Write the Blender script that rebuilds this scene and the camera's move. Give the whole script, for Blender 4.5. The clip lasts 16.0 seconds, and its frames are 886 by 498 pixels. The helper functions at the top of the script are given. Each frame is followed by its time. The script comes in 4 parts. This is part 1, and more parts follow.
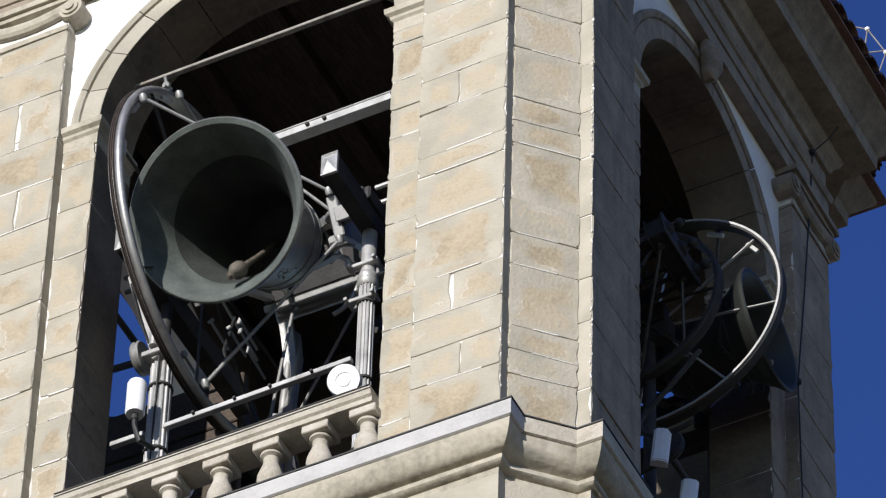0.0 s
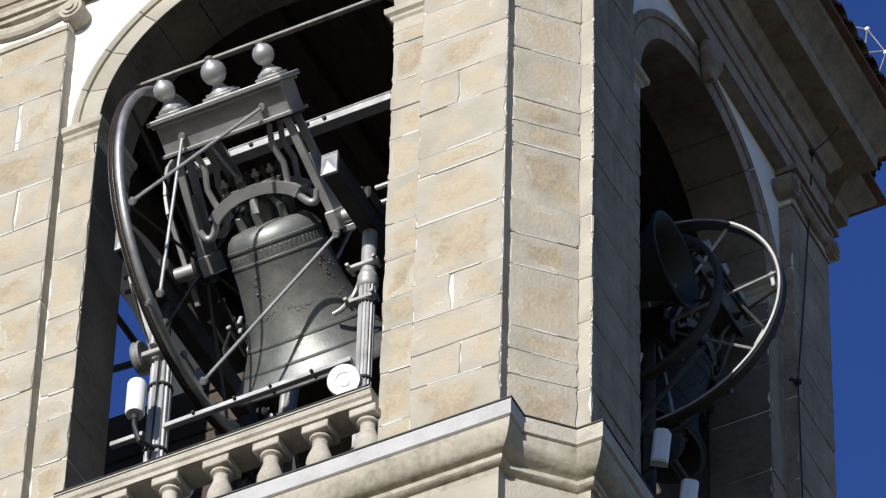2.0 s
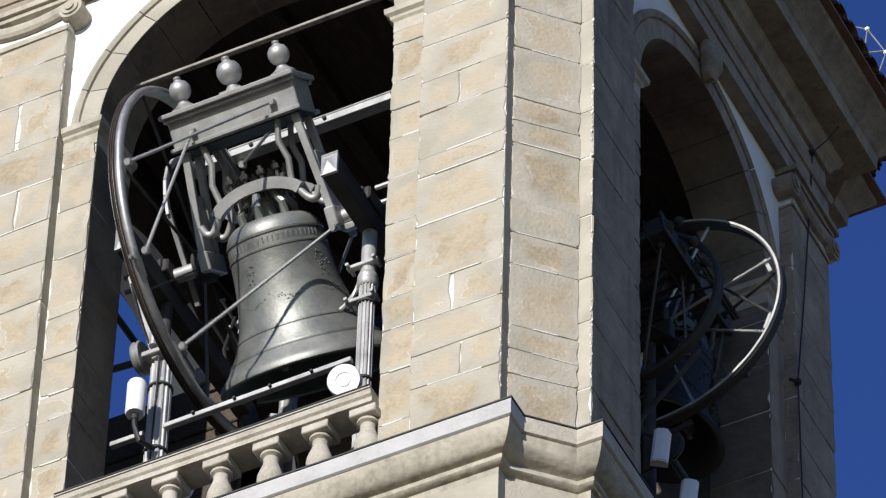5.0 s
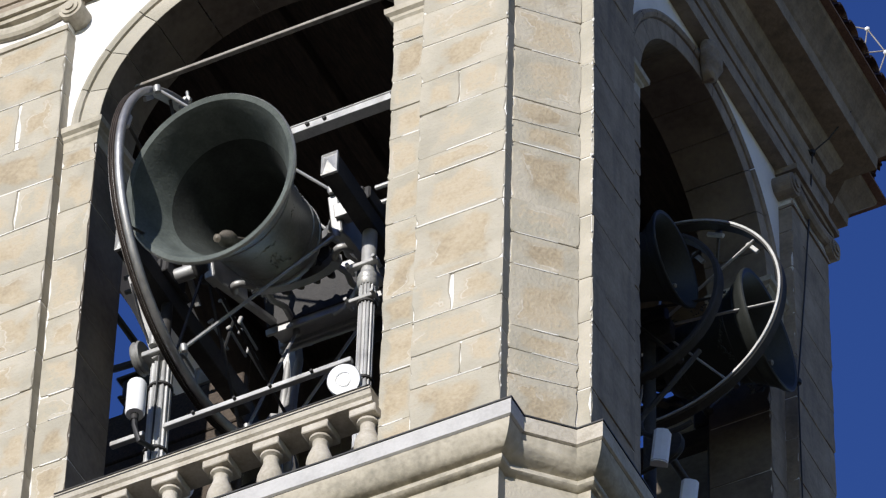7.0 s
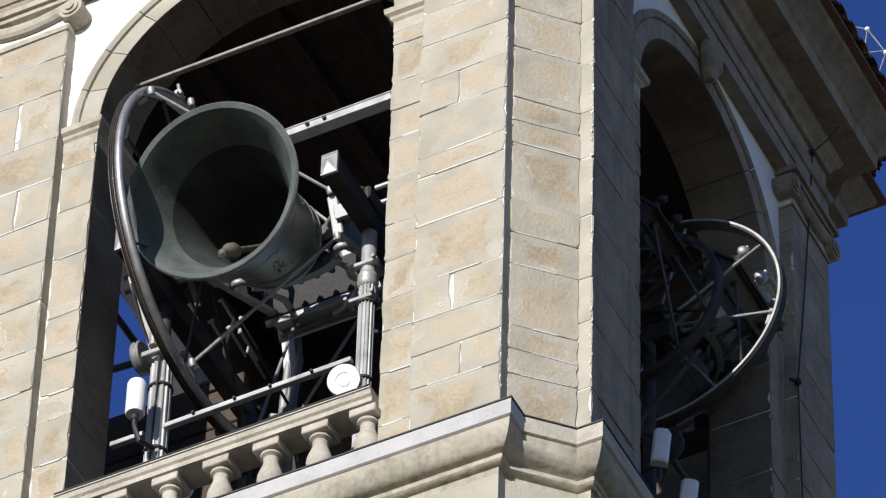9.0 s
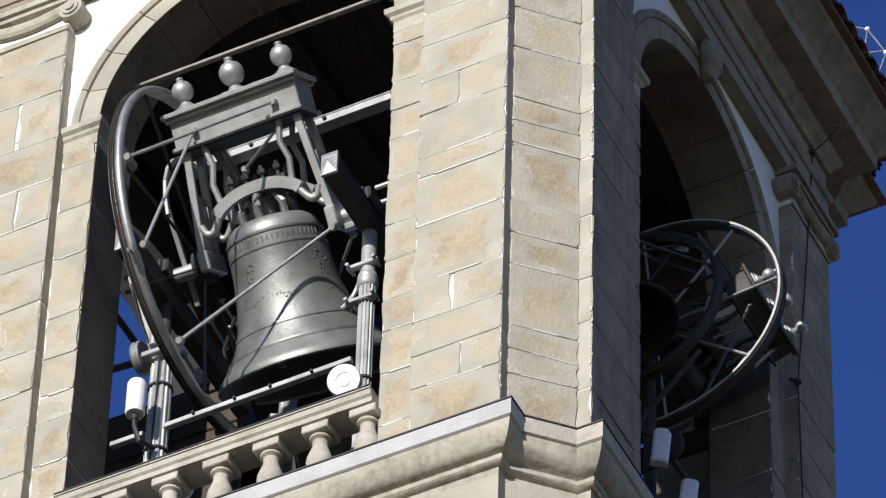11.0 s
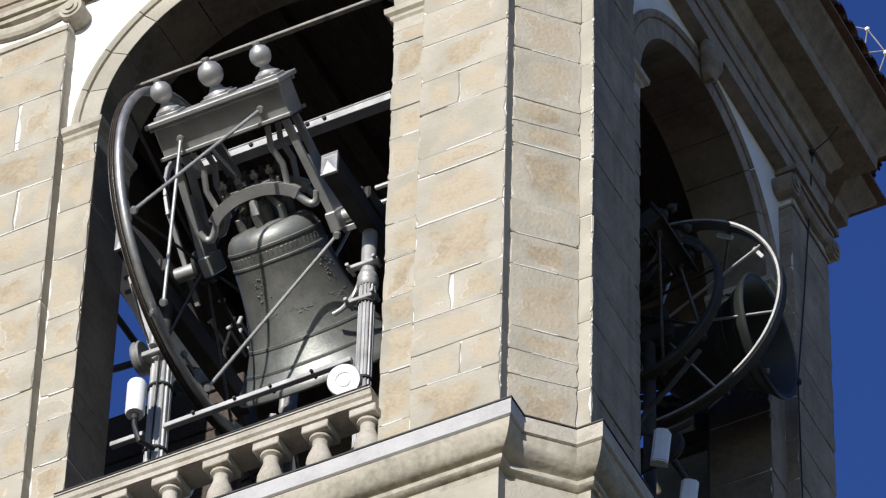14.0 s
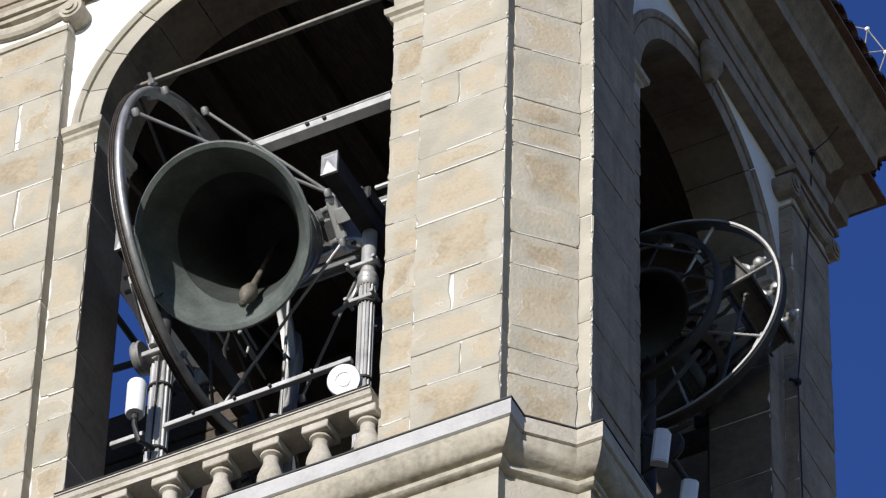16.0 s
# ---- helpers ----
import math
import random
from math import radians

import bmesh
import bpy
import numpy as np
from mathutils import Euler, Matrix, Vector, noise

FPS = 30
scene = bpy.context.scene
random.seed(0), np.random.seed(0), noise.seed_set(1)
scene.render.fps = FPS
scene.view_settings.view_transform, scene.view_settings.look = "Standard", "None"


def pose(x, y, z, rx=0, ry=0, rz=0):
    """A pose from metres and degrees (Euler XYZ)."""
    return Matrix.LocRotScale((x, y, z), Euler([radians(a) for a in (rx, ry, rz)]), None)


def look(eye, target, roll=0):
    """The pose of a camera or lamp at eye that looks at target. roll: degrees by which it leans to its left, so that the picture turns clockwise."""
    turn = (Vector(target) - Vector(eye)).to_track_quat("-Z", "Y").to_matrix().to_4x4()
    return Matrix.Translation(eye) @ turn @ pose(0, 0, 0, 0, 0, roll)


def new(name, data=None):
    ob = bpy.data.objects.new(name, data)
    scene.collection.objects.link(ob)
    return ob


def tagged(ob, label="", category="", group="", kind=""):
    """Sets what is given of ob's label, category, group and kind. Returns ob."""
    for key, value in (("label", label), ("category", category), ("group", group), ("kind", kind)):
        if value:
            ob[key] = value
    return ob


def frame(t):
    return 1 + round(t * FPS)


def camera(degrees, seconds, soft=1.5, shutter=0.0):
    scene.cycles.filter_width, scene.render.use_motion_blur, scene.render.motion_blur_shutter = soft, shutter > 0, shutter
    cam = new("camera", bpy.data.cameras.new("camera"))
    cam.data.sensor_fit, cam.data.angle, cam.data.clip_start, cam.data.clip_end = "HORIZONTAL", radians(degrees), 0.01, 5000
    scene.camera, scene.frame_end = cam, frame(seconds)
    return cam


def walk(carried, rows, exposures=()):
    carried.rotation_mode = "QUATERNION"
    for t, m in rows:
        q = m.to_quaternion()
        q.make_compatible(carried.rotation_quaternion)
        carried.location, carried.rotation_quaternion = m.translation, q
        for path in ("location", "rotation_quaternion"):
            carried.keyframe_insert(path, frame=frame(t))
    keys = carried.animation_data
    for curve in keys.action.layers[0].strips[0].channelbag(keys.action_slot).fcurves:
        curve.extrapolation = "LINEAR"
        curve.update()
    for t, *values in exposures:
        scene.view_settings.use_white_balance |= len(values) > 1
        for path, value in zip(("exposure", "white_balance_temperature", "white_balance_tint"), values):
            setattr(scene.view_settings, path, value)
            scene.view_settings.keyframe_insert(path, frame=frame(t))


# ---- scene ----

# ---- the camera: on a tripod far below, a long lens ----
cam = camera(8.1535, 16.0, soft=1.25, shutter=0.4)
EYE = (13.9277, -27.1826, -31.6721)
AIM = (-0.0314, -0.8740, 0.7161)
walk(cam, [(0.0, look(EYE, AIM, 1.83)), (16.0, look(EYE, AIM, 1.83))], [(0.0, 0.07), (16.0, 0.07)])

# ---- light: clear sky and one sun ----
SUN_AZ, SUN_EL = 1.2, 16.0        # degrees to the west of the front face's normal, degrees above the horizon
sun_dir = Vector((-math.sin(radians(SUN_AZ)) * math.cos(radians(SUN_EL)), -math.cos(radians(SUN_AZ)) * math.cos(radians(SUN_EL)), math.sin(radians(SUN_EL))))
world = bpy.data.worlds.new("clear_sky")
scene.world = world
world.use_nodes = True
sky = world.node_tree.nodes.new("ShaderNodeTexSky")
sky.sky_type = "NISHITA"
sky.sun_disc = False
sky.sun_elevation = radians(SUN_EL)
sky.sun_rotation = math.atan2(sun_dir.x, sun_dir.y)
sky.air_density = 1.0
sky.dust_density = 0.0
sky.ozone_density = 2.0
deep = world.node_tree.nodes.new("ShaderNodeHueSaturation")      # the deep blue of a dry autumn sky
deep.inputs["Saturation"].default_value = 1.31
deep.inputs["Hue"].default_value = 0.53
world.node_tree.links.new(sky.outputs[0], deep.inputs["Color"])
world.node_tree.links.new(deep.outputs[0], world.node_tree.nodes["Background"].inputs[0])
world.node_tree.nodes["Background"].inputs[1].default_value = 0.122
sun = new("sun", bpy.data.lights.new("sun", "SUN"))
sun.data.energy, sun.data.angle, sun.data.color = 5.0, radians(0.53), (1.0, 0.962, 0.925)
sun.matrix_world = look(sun_dir * 60, (0, 0, 0))


# ---- materials ----
def mat(name, colors, rough=0.85, metal=0.0, scale=4.0, bump=0.3, fine=40.0, spread=0.0, stretch=(1, 1, 1), streak=None, vein=None, smear=None):
    """A mottled surface: colours from dark to light over two scales of noise, fine relief, per-piece spread, light veins of lime."""
    m = bpy.data.materials.new(name)
    m.use_nodes = True
    nt = m.node_tree
    L = nt.links.new
    b = nt.nodes["Principled BSDF"]
    b.inputs["Metallic"].default_value = metal
    tc = nt.nodes.new("ShaderNodeTexCoord")
    mp = nt.nodes.new("ShaderNodeMapping")
    mp.inputs["Scale"].default_value = stretch
    geo = nt.nodes.new("ShaderNodeNewGeometry")
    info = nt.nodes.new("ShaderNodeObjectInfo")
    src = geo.outputs["Position"] if spread >= 0 else tc.outputs["Object"]
    shift = nt.nodes.new("ShaderNodeVectorMath")
    shift.operation = "MULTIPLY_ADD"
    L(info.outputs["Random"], shift.inputs[0])
    shift.inputs[1].default_value = (37.0, 19.0, 53.0) if spread > 0 else (0, 0, 0)
    L(src, shift.inputs[2])
    L(shift.outputs[0], mp.inputs["Vector"])
    n1 = nt.nodes.new("ShaderNodeTexNoise")
    n1.inputs["Scale"].default_value, n1.inputs["Detail"].default_value, n1.inputs["Roughness"].default_value = scale, 5.0, 0.62
    n2 = nt.nodes.new("ShaderNodeTexNoise")
    n2.inputs["Scale"].default_value, n2.inputs["Detail"].default_value = fine, 4.0
    L(mp.outputs[0], n1.inputs["Vector"])
    L(mp.outputs[0], n2.inputs["Vector"])
    mix = nt.nodes.new("ShaderNodeMath")
    mix.operation = "MULTIPLY_ADD"
    L(n2.outputs[0], mix.inputs[0])
    mix.inputs[1].default_value = 0.35
    add = nt.nodes.new("ShaderNodeMath")
    add.operation = "MULTIPLY_ADD"
    L(info.outputs["Random"], add.inputs[0])
    add.inputs[1].default_value = max(spread, 0.0)
    add.inputs[2].default_value = -0.175 - max(spread, 0.0) / 2
    L(add.outputs[0], mix.inputs[2])
    tot = nt.nodes.new("ShaderNodeMath")
    tot.operation = "ADD"
    L(n1.outputs[0], tot.inputs[0])
    L(mix.outputs[0], tot.inputs[1])
    ramp = nt.nodes.new("ShaderNodeValToRGB")
    el = ramp.color_ramp.elements
    el[0].position, el[1].position = 0.3, 0.72
    el[0].color, el[1].color = (*colors[0], 1), (*colors[-1], 1)
    for i, c in enumerate(colors[1:-1]):
        el.new(0.3 + 0.42 * (i + 1) / (len(colors) - 1)).color = (*c, 1)
    L(tot.outputs[0], ramp.inputs[0])
    out = ramp.outputs[0]
    height = n2.outputs[0]
    if smear:
        # lime spread over the arrises towards the joints: distance from the block's edges, broken up by noise
        uv = nt.nodes.new("ShaderNodeSeparateXYZ")
        L(tc.outputs["UV"], uv.inputs[0])
        edge = []
        for k in (0, 1):
            pp = nt.nodes.new("ShaderNodeMath")
            pp.operation = "PINGPONG"
            L(uv.outputs[k], pp.inputs[0])
            pp.inputs[1].default_value = 0.5
            edge.append(pp)
        mn = nt.nodes.new("ShaderNodeMath")
        mn.operation = "MINIMUM"
        L(edge[0].outputs[0], mn.inputs[0])
        L(edge[1].outputs[0], mn.inputs[1])
        n5 = nt.nodes.new("ShaderNodeTexNoise")
        n5.inputs["Scale"].default_value, n5.inputs["Detail"].default_value, n5.inputs["Distortion"].default_value = 3.2, 4.0, 0.5
        L(mp.outputs[0], n5.inputs["Vector"])
        sm = nt.nodes.new("ShaderNodeMath")
        sm.operation = "MULTIPLY_ADD"
        L(n5.outputs[0], sm.inputs[0])
        sm.inputs[1].default_value = 1.0
        L(mn.outputs[0], sm.inputs[2])
        r5 = nt.nodes.new("ShaderNodeMapRange")
        r5.interpolation_type = "SMOOTHSTEP"
        r5.inputs[1].default_value, r5.inputs[2].default_value = 0.6, 0.82
        r5.inputs[3].default_value, r5.inputs[4].default_value = 0.85, 0.0
        L(sm.outputs[0], r5.inputs[0])
        n6 = nt.nodes.new("ShaderNodeTexNoise")
        n6.inputs["Scale"].default_value, n6.inputs["Detail"].default_value = 2.3, 5.0
        L(mp.outputs[0], n6.inputs["Vector"])
        rl = nt.nodes.new("ShaderNodeValToRGB")
        rl.color_ramp.elements[0].position, rl.color_ramp.elements[1].position = 0.35, 0.65
        rl.color_ramp.elements[0].color, rl.color_ramp.elements[1].color = (*smear[0], 1), (*smear[1], 1)
        L(n6.outputs[0], rl.inputs[0])
        mc = nt.nodes.new("ShaderNodeMix")
        mc.data_type = "RGBA"
        L(r5.outputs[0], mc.inputs[0])
        L(out, mc.inputs[6])
        L(rl.outputs[0], mc.inputs[7])
        out = mc.outputs[2]
        # the raised white lip of the lime coat, here and there
        lip = nt.nodes.new("ShaderNodeMath")
        lip.operation = "SUBTRACT"
        L(sm.outputs[0], lip.inputs[0])
        lip.inputs[1].default_value = 0.735
        la = nt.nodes.new("ShaderNodeMath")
        la.operation = "ABSOLUTE"
        L(lip.outputs[0], la.inputs[0])
        lr = nt.nodes.new("ShaderNodeMapRange")
        lr.inputs[1].default_value, lr.inputs[2].default_value = 0.006, 0.018
        lr.inputs[3].default_value, lr.inputs[4].default_value = 0.3, 0.0
        L(la.outputs[0], lr.inputs[0])
        lb = nt.nodes.new("ShaderNodeMapRange")
        lb.inputs[1].default_value, lb.inputs[2].default_value = 0.54, 0.62
        L(n6.outputs[0], lb.inputs[0])
        lm = nt.nodes.new("ShaderNodeMath")
        lm.operation = "MULTIPLY"
        L(lr.outputs[0], lm.inputs[0])
        L(lb.outputs[0], lm.inputs[1])
        mc = nt.nodes.new("ShaderNodeMix")
        mc.data_type = "RGBA"
        L(lm.outputs[0], mc.inputs[0])
        L(out, mc.inputs[6])
        mc.inputs[7].default_value = (*vein, 1)
        out = mc.outputs[2]
    if streak:
        # rain streaks: noise stretched downwards
        mp2 = nt.nodes.new("ShaderNodeMapping")
        mp2.inputs["Scale"].default_value = (6.0, 6.0, 0.5)
        L(src, mp2.inputs["Vector"])
        n4 = nt.nodes.new("ShaderNodeTexNoise")
        n4.inputs["Scale"].default_value, n4.inputs["Detail"].default_value = 1.4, 4.0
        L(mp2.outputs[0], n4.inputs["Vector"])
        r4 = nt.nodes.new("ShaderNodeMapRange")
        r4.inputs[1].default_value, r4.inputs[2].default_value, r4.inputs[4].default_value = 0.5, 0.75, 0.55
        L(n4.outputs[0], r4.inputs[0])
        mc = nt.nodes.new("ShaderNodeMix")
        mc.data_type = "RGBA"
        L(r4.outputs[0], mc.inputs[0])
        L(out, mc.inputs[6])
        mc.inputs[7].default_value = (*streak, 1)
        out = mc.outputs[2]
    L(out, b.inputs["Base Color"])
    rr = nt.nodes.new("ShaderNodeMapRange")
    rr.inputs[3].default_value, rr.inputs[4].default_value = max(rough - 0.12, 0.02), min(rough + 0.12, 1.0)
    L(n1.outputs[0], rr.inputs[0])
    L(rr.outputs[0], b.inputs["Roughness"])
    bp = nt.nodes.new("ShaderNodeBump")
    bp.inputs["Strength"].default_value, bp.inputs["Distance"].default_value = bump, 0.02
    hs = nt.nodes.new("ShaderNodeMath")
    hs.operation = "MULTIPLY_ADD"
    L(n1.outputs[0], hs.inputs[0])
    hs.inputs[1].default_value = 1.5
    soft = nt.nodes.new("ShaderNodeMath")
    soft.operation = "MULTIPLY"
    L(height, soft.inputs[0])
    soft.inputs[1].default_value = 0.55
    L(soft.outputs[0], hs.inputs[2])
    L(hs.outputs[0], bp.inputs["Height"])
    L(bp.outputs[0], b.inputs["Normal"])
    return m


# sooty entablature stone, also the shade-dark copy of sandstone for the right face
M_GREYSTONE = mat("soot_and_shade_dark_stone", [(0.2, 0.163, 0.122), (0.29, 0.24, 0.18), (0.37, 0.31, 0.24)], 0.92, 0, 3.0, 0.5, 30, 0.05, streak=(0.12, 0.105, 0.09))
M_STONE = mat("sandstone", [(0.3, 0.245, 0.165), (0.39, 0.325, 0.225), (0.44, 0.375, 0.275), (0.37, 0.345, 0.275)], 0.9, 0, 1.6, 0.6, 34, 0.25, vein=(0.72, 0.7, 0.65), smear=((0.33, 0.31, 0.25), (0.46, 0.425, 0.35)))
M_CARVED = mat("weathered_stone", [(0.25, 0.23, 0.18), (0.42, 0.38, 0.3), (0.5, 0.46, 0.38)], 0.9, 0, 2.2, 0.38, 24, 0.05, streak=(0.24, 0.22, 0.17))
M_RAIL = mat("rail_stone", [(0.33, 0.295, 0.235), (0.45, 0.41, 0.34), (0.54, 0.505, 0.44)], 0.9, 0, 4.0, 0.4, 40, 0.05)
M_MORTAR = mat("lime_mortar", [(0.6, 0.58, 0.53), (0.72, 0.7, 0.65), (0.78, 0.76, 0.71)], 0.95, 0, 5.0, 0.5, 50)
M_PLASTER = mat("white_plaster", [(0.72, 0.71, 0.7), (0.8, 0.79, 0.77), (0.84, 0.83, 0.81)], 0.95, 0, 2.5, 0.12, 30)
# dark for soot on the inner walls, and for shade on soffits and reveals
M_INNER = mat("shaded_sooty_plaster", [(0.09, 0.074, 0.058), (0.15, 0.125, 0.098), (0.2, 0.168, 0.13)], 0.95, 0, 2.0, 0.3, 20)
M_WOOD = mat("dark_timber", [(0.035, 0.025, 0.018), (0.065, 0.048, 0.034), (0.1, 0.075, 0.054)], 0.8, 0, 6.0, 0.3, 30, 0.1, stretch=(8, 1, 8))
M_STEEL = mat("grey_painted_steel", [(0.33, 0.328, 0.315), (0.4, 0.398, 0.382), (0.47, 0.465, 0.45)], 0.52, 0.6, 5.0, 0.08, 60, -1)
M_CAST = mat("pale_painted_iron", [(0.36, 0.36, 0.35), (0.48, 0.48, 0.465), (0.55, 0.545, 0.53)], 0.5, 0.45, 5.0, 0.15, 60, -1, streak=(0.3, 0.28, 0.25))
# dull crown fittings, and the shaded copy of the yoke steel
M_DULLSTEEL = mat("dull_and_shaded_steel", [(0.05, 0.048, 0.044), (0.09, 0.086, 0.08), (0.14, 0.135, 0.125)], 0.5, 0.6, 5.0, 0.15, 60, -1)
M_RIM = mat("galvanized_rim", [(0.28, 0.278, 0.27), (0.38, 0.377, 0.365), (0.46, 0.455, 0.44)], 0.5, 0.8, 6.0, 0.1, 60, -1)
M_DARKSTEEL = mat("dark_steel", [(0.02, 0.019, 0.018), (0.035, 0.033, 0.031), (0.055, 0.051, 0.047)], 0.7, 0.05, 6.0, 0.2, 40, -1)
M_IRON = mat("wrought_iron", [(0.16, 0.14, 0.12), (0.27, 0.25, 0.22), (0.36, 0.34, 0.3)], 0.7, 0.2, 8.0, 0.25, 60)
M_BRONZE = mat("patinated_bronze", [(0.17, 0.174, 0.157), (0.245, 0.247, 0.227), (0.32, 0.32, 0.297)], 0.5, 0.62, 3.0, 0.12, 45, -1, streak=(0.24, 0.27, 0.245))
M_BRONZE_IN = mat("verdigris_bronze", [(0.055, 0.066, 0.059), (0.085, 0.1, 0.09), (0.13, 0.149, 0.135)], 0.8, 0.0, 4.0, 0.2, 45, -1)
# shaded copy of the bell bronze, for the bells away from the sun
M_BRONZE_SHADE = mat("shade_dark_bronze", [(0.012, 0.014, 0.012), (0.021, 0.024, 0.021), (0.033, 0.037, 0.033)], 0.6, 0.1, 3.0, 0.12, 45, -1)
M_ROPE = mat("dark_rope", [(0.02, 0.014, 0.011), (0.038, 0.027, 0.021), (0.06, 0.044, 0.035)], 0.85, 0.0, 12.0, 0.3, 80, -1)
# near black: the shade deep in a bell, put into the colour
M_BRONZE_DEEP = mat("deep_shade_bronze", [(0.014, 0.017, 0.015), (0.03, 0.035, 0.031), (0.05, 0.058, 0.052)], 0.85, 0.0, 3.0, 0.2, 45, -1)
M_CLAPPER = mat("worn_iron", [(0.09, 0.078, 0.06), (0.16, 0.14, 0.11), (0.23, 0.205, 0.165)], 0.6, 0.3, 8.0, 0.2, 60, -1)
M_WHITE = mat("white_plastic", [(0.76, 0.77, 0.77), (0.82, 0.83, 0.83), (0.85, 0.85, 0.85)], 0.4, 0, 3.0, 0.03, 40)
M_FLASH = mat("pale_metal_flashing", [(0.36, 0.35, 0.335), (0.44, 0.43, 0.415), (0.5, 0.49, 0.475)], 0.6, 0.0, 3.0, 0.1, 40)
M_DRIP = mat("dark_flashing_edge", [(0.03, 0.03, 0.03), (0.05, 0.05, 0.048), (0.07, 0.065, 0.06)], 0.6, 0.2, 6, 0.1, 40)
M_TILE = mat("clay_roof_tile", [(0.1, 0.06, 0.045), (0.2, 0.12, 0.085), (0.28, 0.18, 0.13)], 0.9, 0, 5.0, 0.4, 40, 0.2)
M_CABLE = mat("black_cable", [(0.012, 0.012, 0.012), (0.02, 0.02, 0.02), (0.03, 0.03, 0.03)], 0.6, 0, 9, 0.05, 60)
M_GROUND = mat("town_ground", [(0.05, 0.037, 0.025), (0.09, 0.068, 0.046), (0.14, 0.107, 0.075)], 0.95, 0, 0.05, 0.3, 1.0)


# ---- mesh helpers ----
def part(name, bm, material, parent=None, label="", smooth=False):
    """One bmesh as one mesh object, under a thing or a part, in that one's space."""
    bmesh.ops.recalc_face_normals(bm, faces=bm.faces)
    me = bpy.data.meshes.new(name)
    for f in bm.faces:
        f.smooth = smooth
    bm.to_mesh(me)
    bm.free()
    for m in (material if isinstance(material, (list, tuple)) else [material]):
        me.materials.append(m)
    if smooth:
        me.set_sharp_from_angle(angle=radians(38))
    ob = new(name, me)
    ob.parent = parent
    if label:
        ob["label"] = label
    return ob


def empty(name, m=None):
    ob = new(name)
    ob.empty_display_size = 0.2
    if m is not None:
        ob.matrix_basis = m
    return ob


def box(bm, c, s, bevel=0.006, m=None):
    """A bevelled box of centre c and size s, turned by m."""
    r = bmesh.ops.create_cube(bm, size=1.0)
    vs = r["verts"]
    bmesh.ops.scale(bm, vec=s, verts=vs)
    if bevel:
        es = list({e for v in vs for e in v.link_edges})
        r2 = bmesh.ops.bevel(bm, geom=es, offset=min(bevel, min(s) * 0.4), segments=1, affect="EDGES")
        vs = list({v for f in r2["faces"] for v in f.verts} | {v for v in vs if v.is_valid})
    t = Matrix.Translation(c) @ (m.to_4x4() if m else Matrix())
    bmesh.ops.transform(bm, matrix=t, verts=vs)
    return vs


def rod(bm, a, b, r, seg=10, r2=None):
    """A round bar from a to b."""
    a, b = Vector(a), Vector(b)
    d = b - a
    m = Matrix.Translation((a + b) / 2) @ d.to_track_quat("Z", "Y").to_matrix().to_4x4()
    bmesh.ops.create_cone(bm, cap_ends=True, segments=seg, radius1=r, radius2=r if r2 is None else r2, depth=d.length, matrix=m)


def flat(bm, a, b, w, h, up=(0, 0, 1)):
    """A rectangular bar from a to b, w wide across and h deep along up."""
    a, b = Vector(a), Vector(b)
    z = (b - a).normalized()
    x = Vector(up).cross(z).normalized()
    y = z.cross(x)
    m = Matrix((x, y, z)).transposed()
    box(bm, (a + b) / 2, (w, h, (b - a).length), 0.004, m)


def lathe(bm, prof, seg=32, axis="z", c=(0, 0, 0), close=False, m=None):
    """Turns a profile of (radius, height) round an axis."""
    rings = []
    for r, z in prof:
        ring = []
        for i in range(seg):
            a = 2 * math.pi * i / seg
            p = Vector((r * math.cos(a), r * math.sin(a), z))
            if axis == "x":
                p = Vector((p.z, p.x, p.y))
            elif axis == "y":
                p = Vector((p.y, p.z, p.x))
            if m:
                p = m @ p
            ring.append(bm.verts.new(p + Vector(c)))
        rings.append(ring)
    pairs = list(zip(rings, rings[1:])) + ([(rings[-1], rings[0])] if close else [])
    for p, q in pairs:
        for i in range(seg):
            j = (i + 1) % seg
            bm.faces.new((p[i], p[j], q[j], q[i]))
    if not close:
        for ring, r in ((rings[0], prof[0][0]), (rings[-1], prof[-1][0])):
            if r > 1e-6:
                bm.faces.new(ring)


def tube(bm, pts, r, seg=8):
    """A bent pipe through points."""
    pts = [Vector(p) for p in pts]
    rings = []
    ref = Vector((0.31, 0.17, 0.93))
    for i, p in enumerate(pts):
        d = (pts[min(i + 1, len(pts) - 1)] - pts[max(i - 1, 0)]).normalized()
        u = d.cross(ref).normalized()
        v = d.cross(u)
        rings.append([bm.verts.new(p + r * (math.cos(2 * math.pi * k / seg) * u + math.sin(2 * math.pi * k / seg) * v)) for k in range(seg)])
    for a, b in zip(rings, rings[1:]):
        for k in range(seg):
            bm.faces.new((a[k], a[(k + 1) % seg], b[(k + 1) % seg], b[k]))
    bm.faces.new(rings[0])
    bm.faces.new(rings[-1])


def ribbon(bm, pts, y, depth, thick):
    """A bent flat bar along (x, z) points, depth wide across y."""
    n, rings = len(pts), []
    for i, (x, z) in enumerate(pts):
        a, b = pts[max(i - 1, 0)], pts[min(i + 1, n - 1)]
        d = Vector((b[0] - a[0], b[1] - a[1])).normalized()
        o = Vector((-d.y, d.x)) * thick / 2
        rings.append([bm.verts.new((x + s * o.x, y + q * depth / 2, z + s * o.y)) for s, q in ((1, -1), (1, 1), (-1, 1), (-1, -1))])
    for a, b in zip(rings, rings[1:]):
        for k in range(4):
            bm.faces.new((a[k], a[(k + 1) % 4], b[(k + 1) % 4], b[k]))
    bm.faces.new(rings[0])
    bm.faces.new(rings[-1])


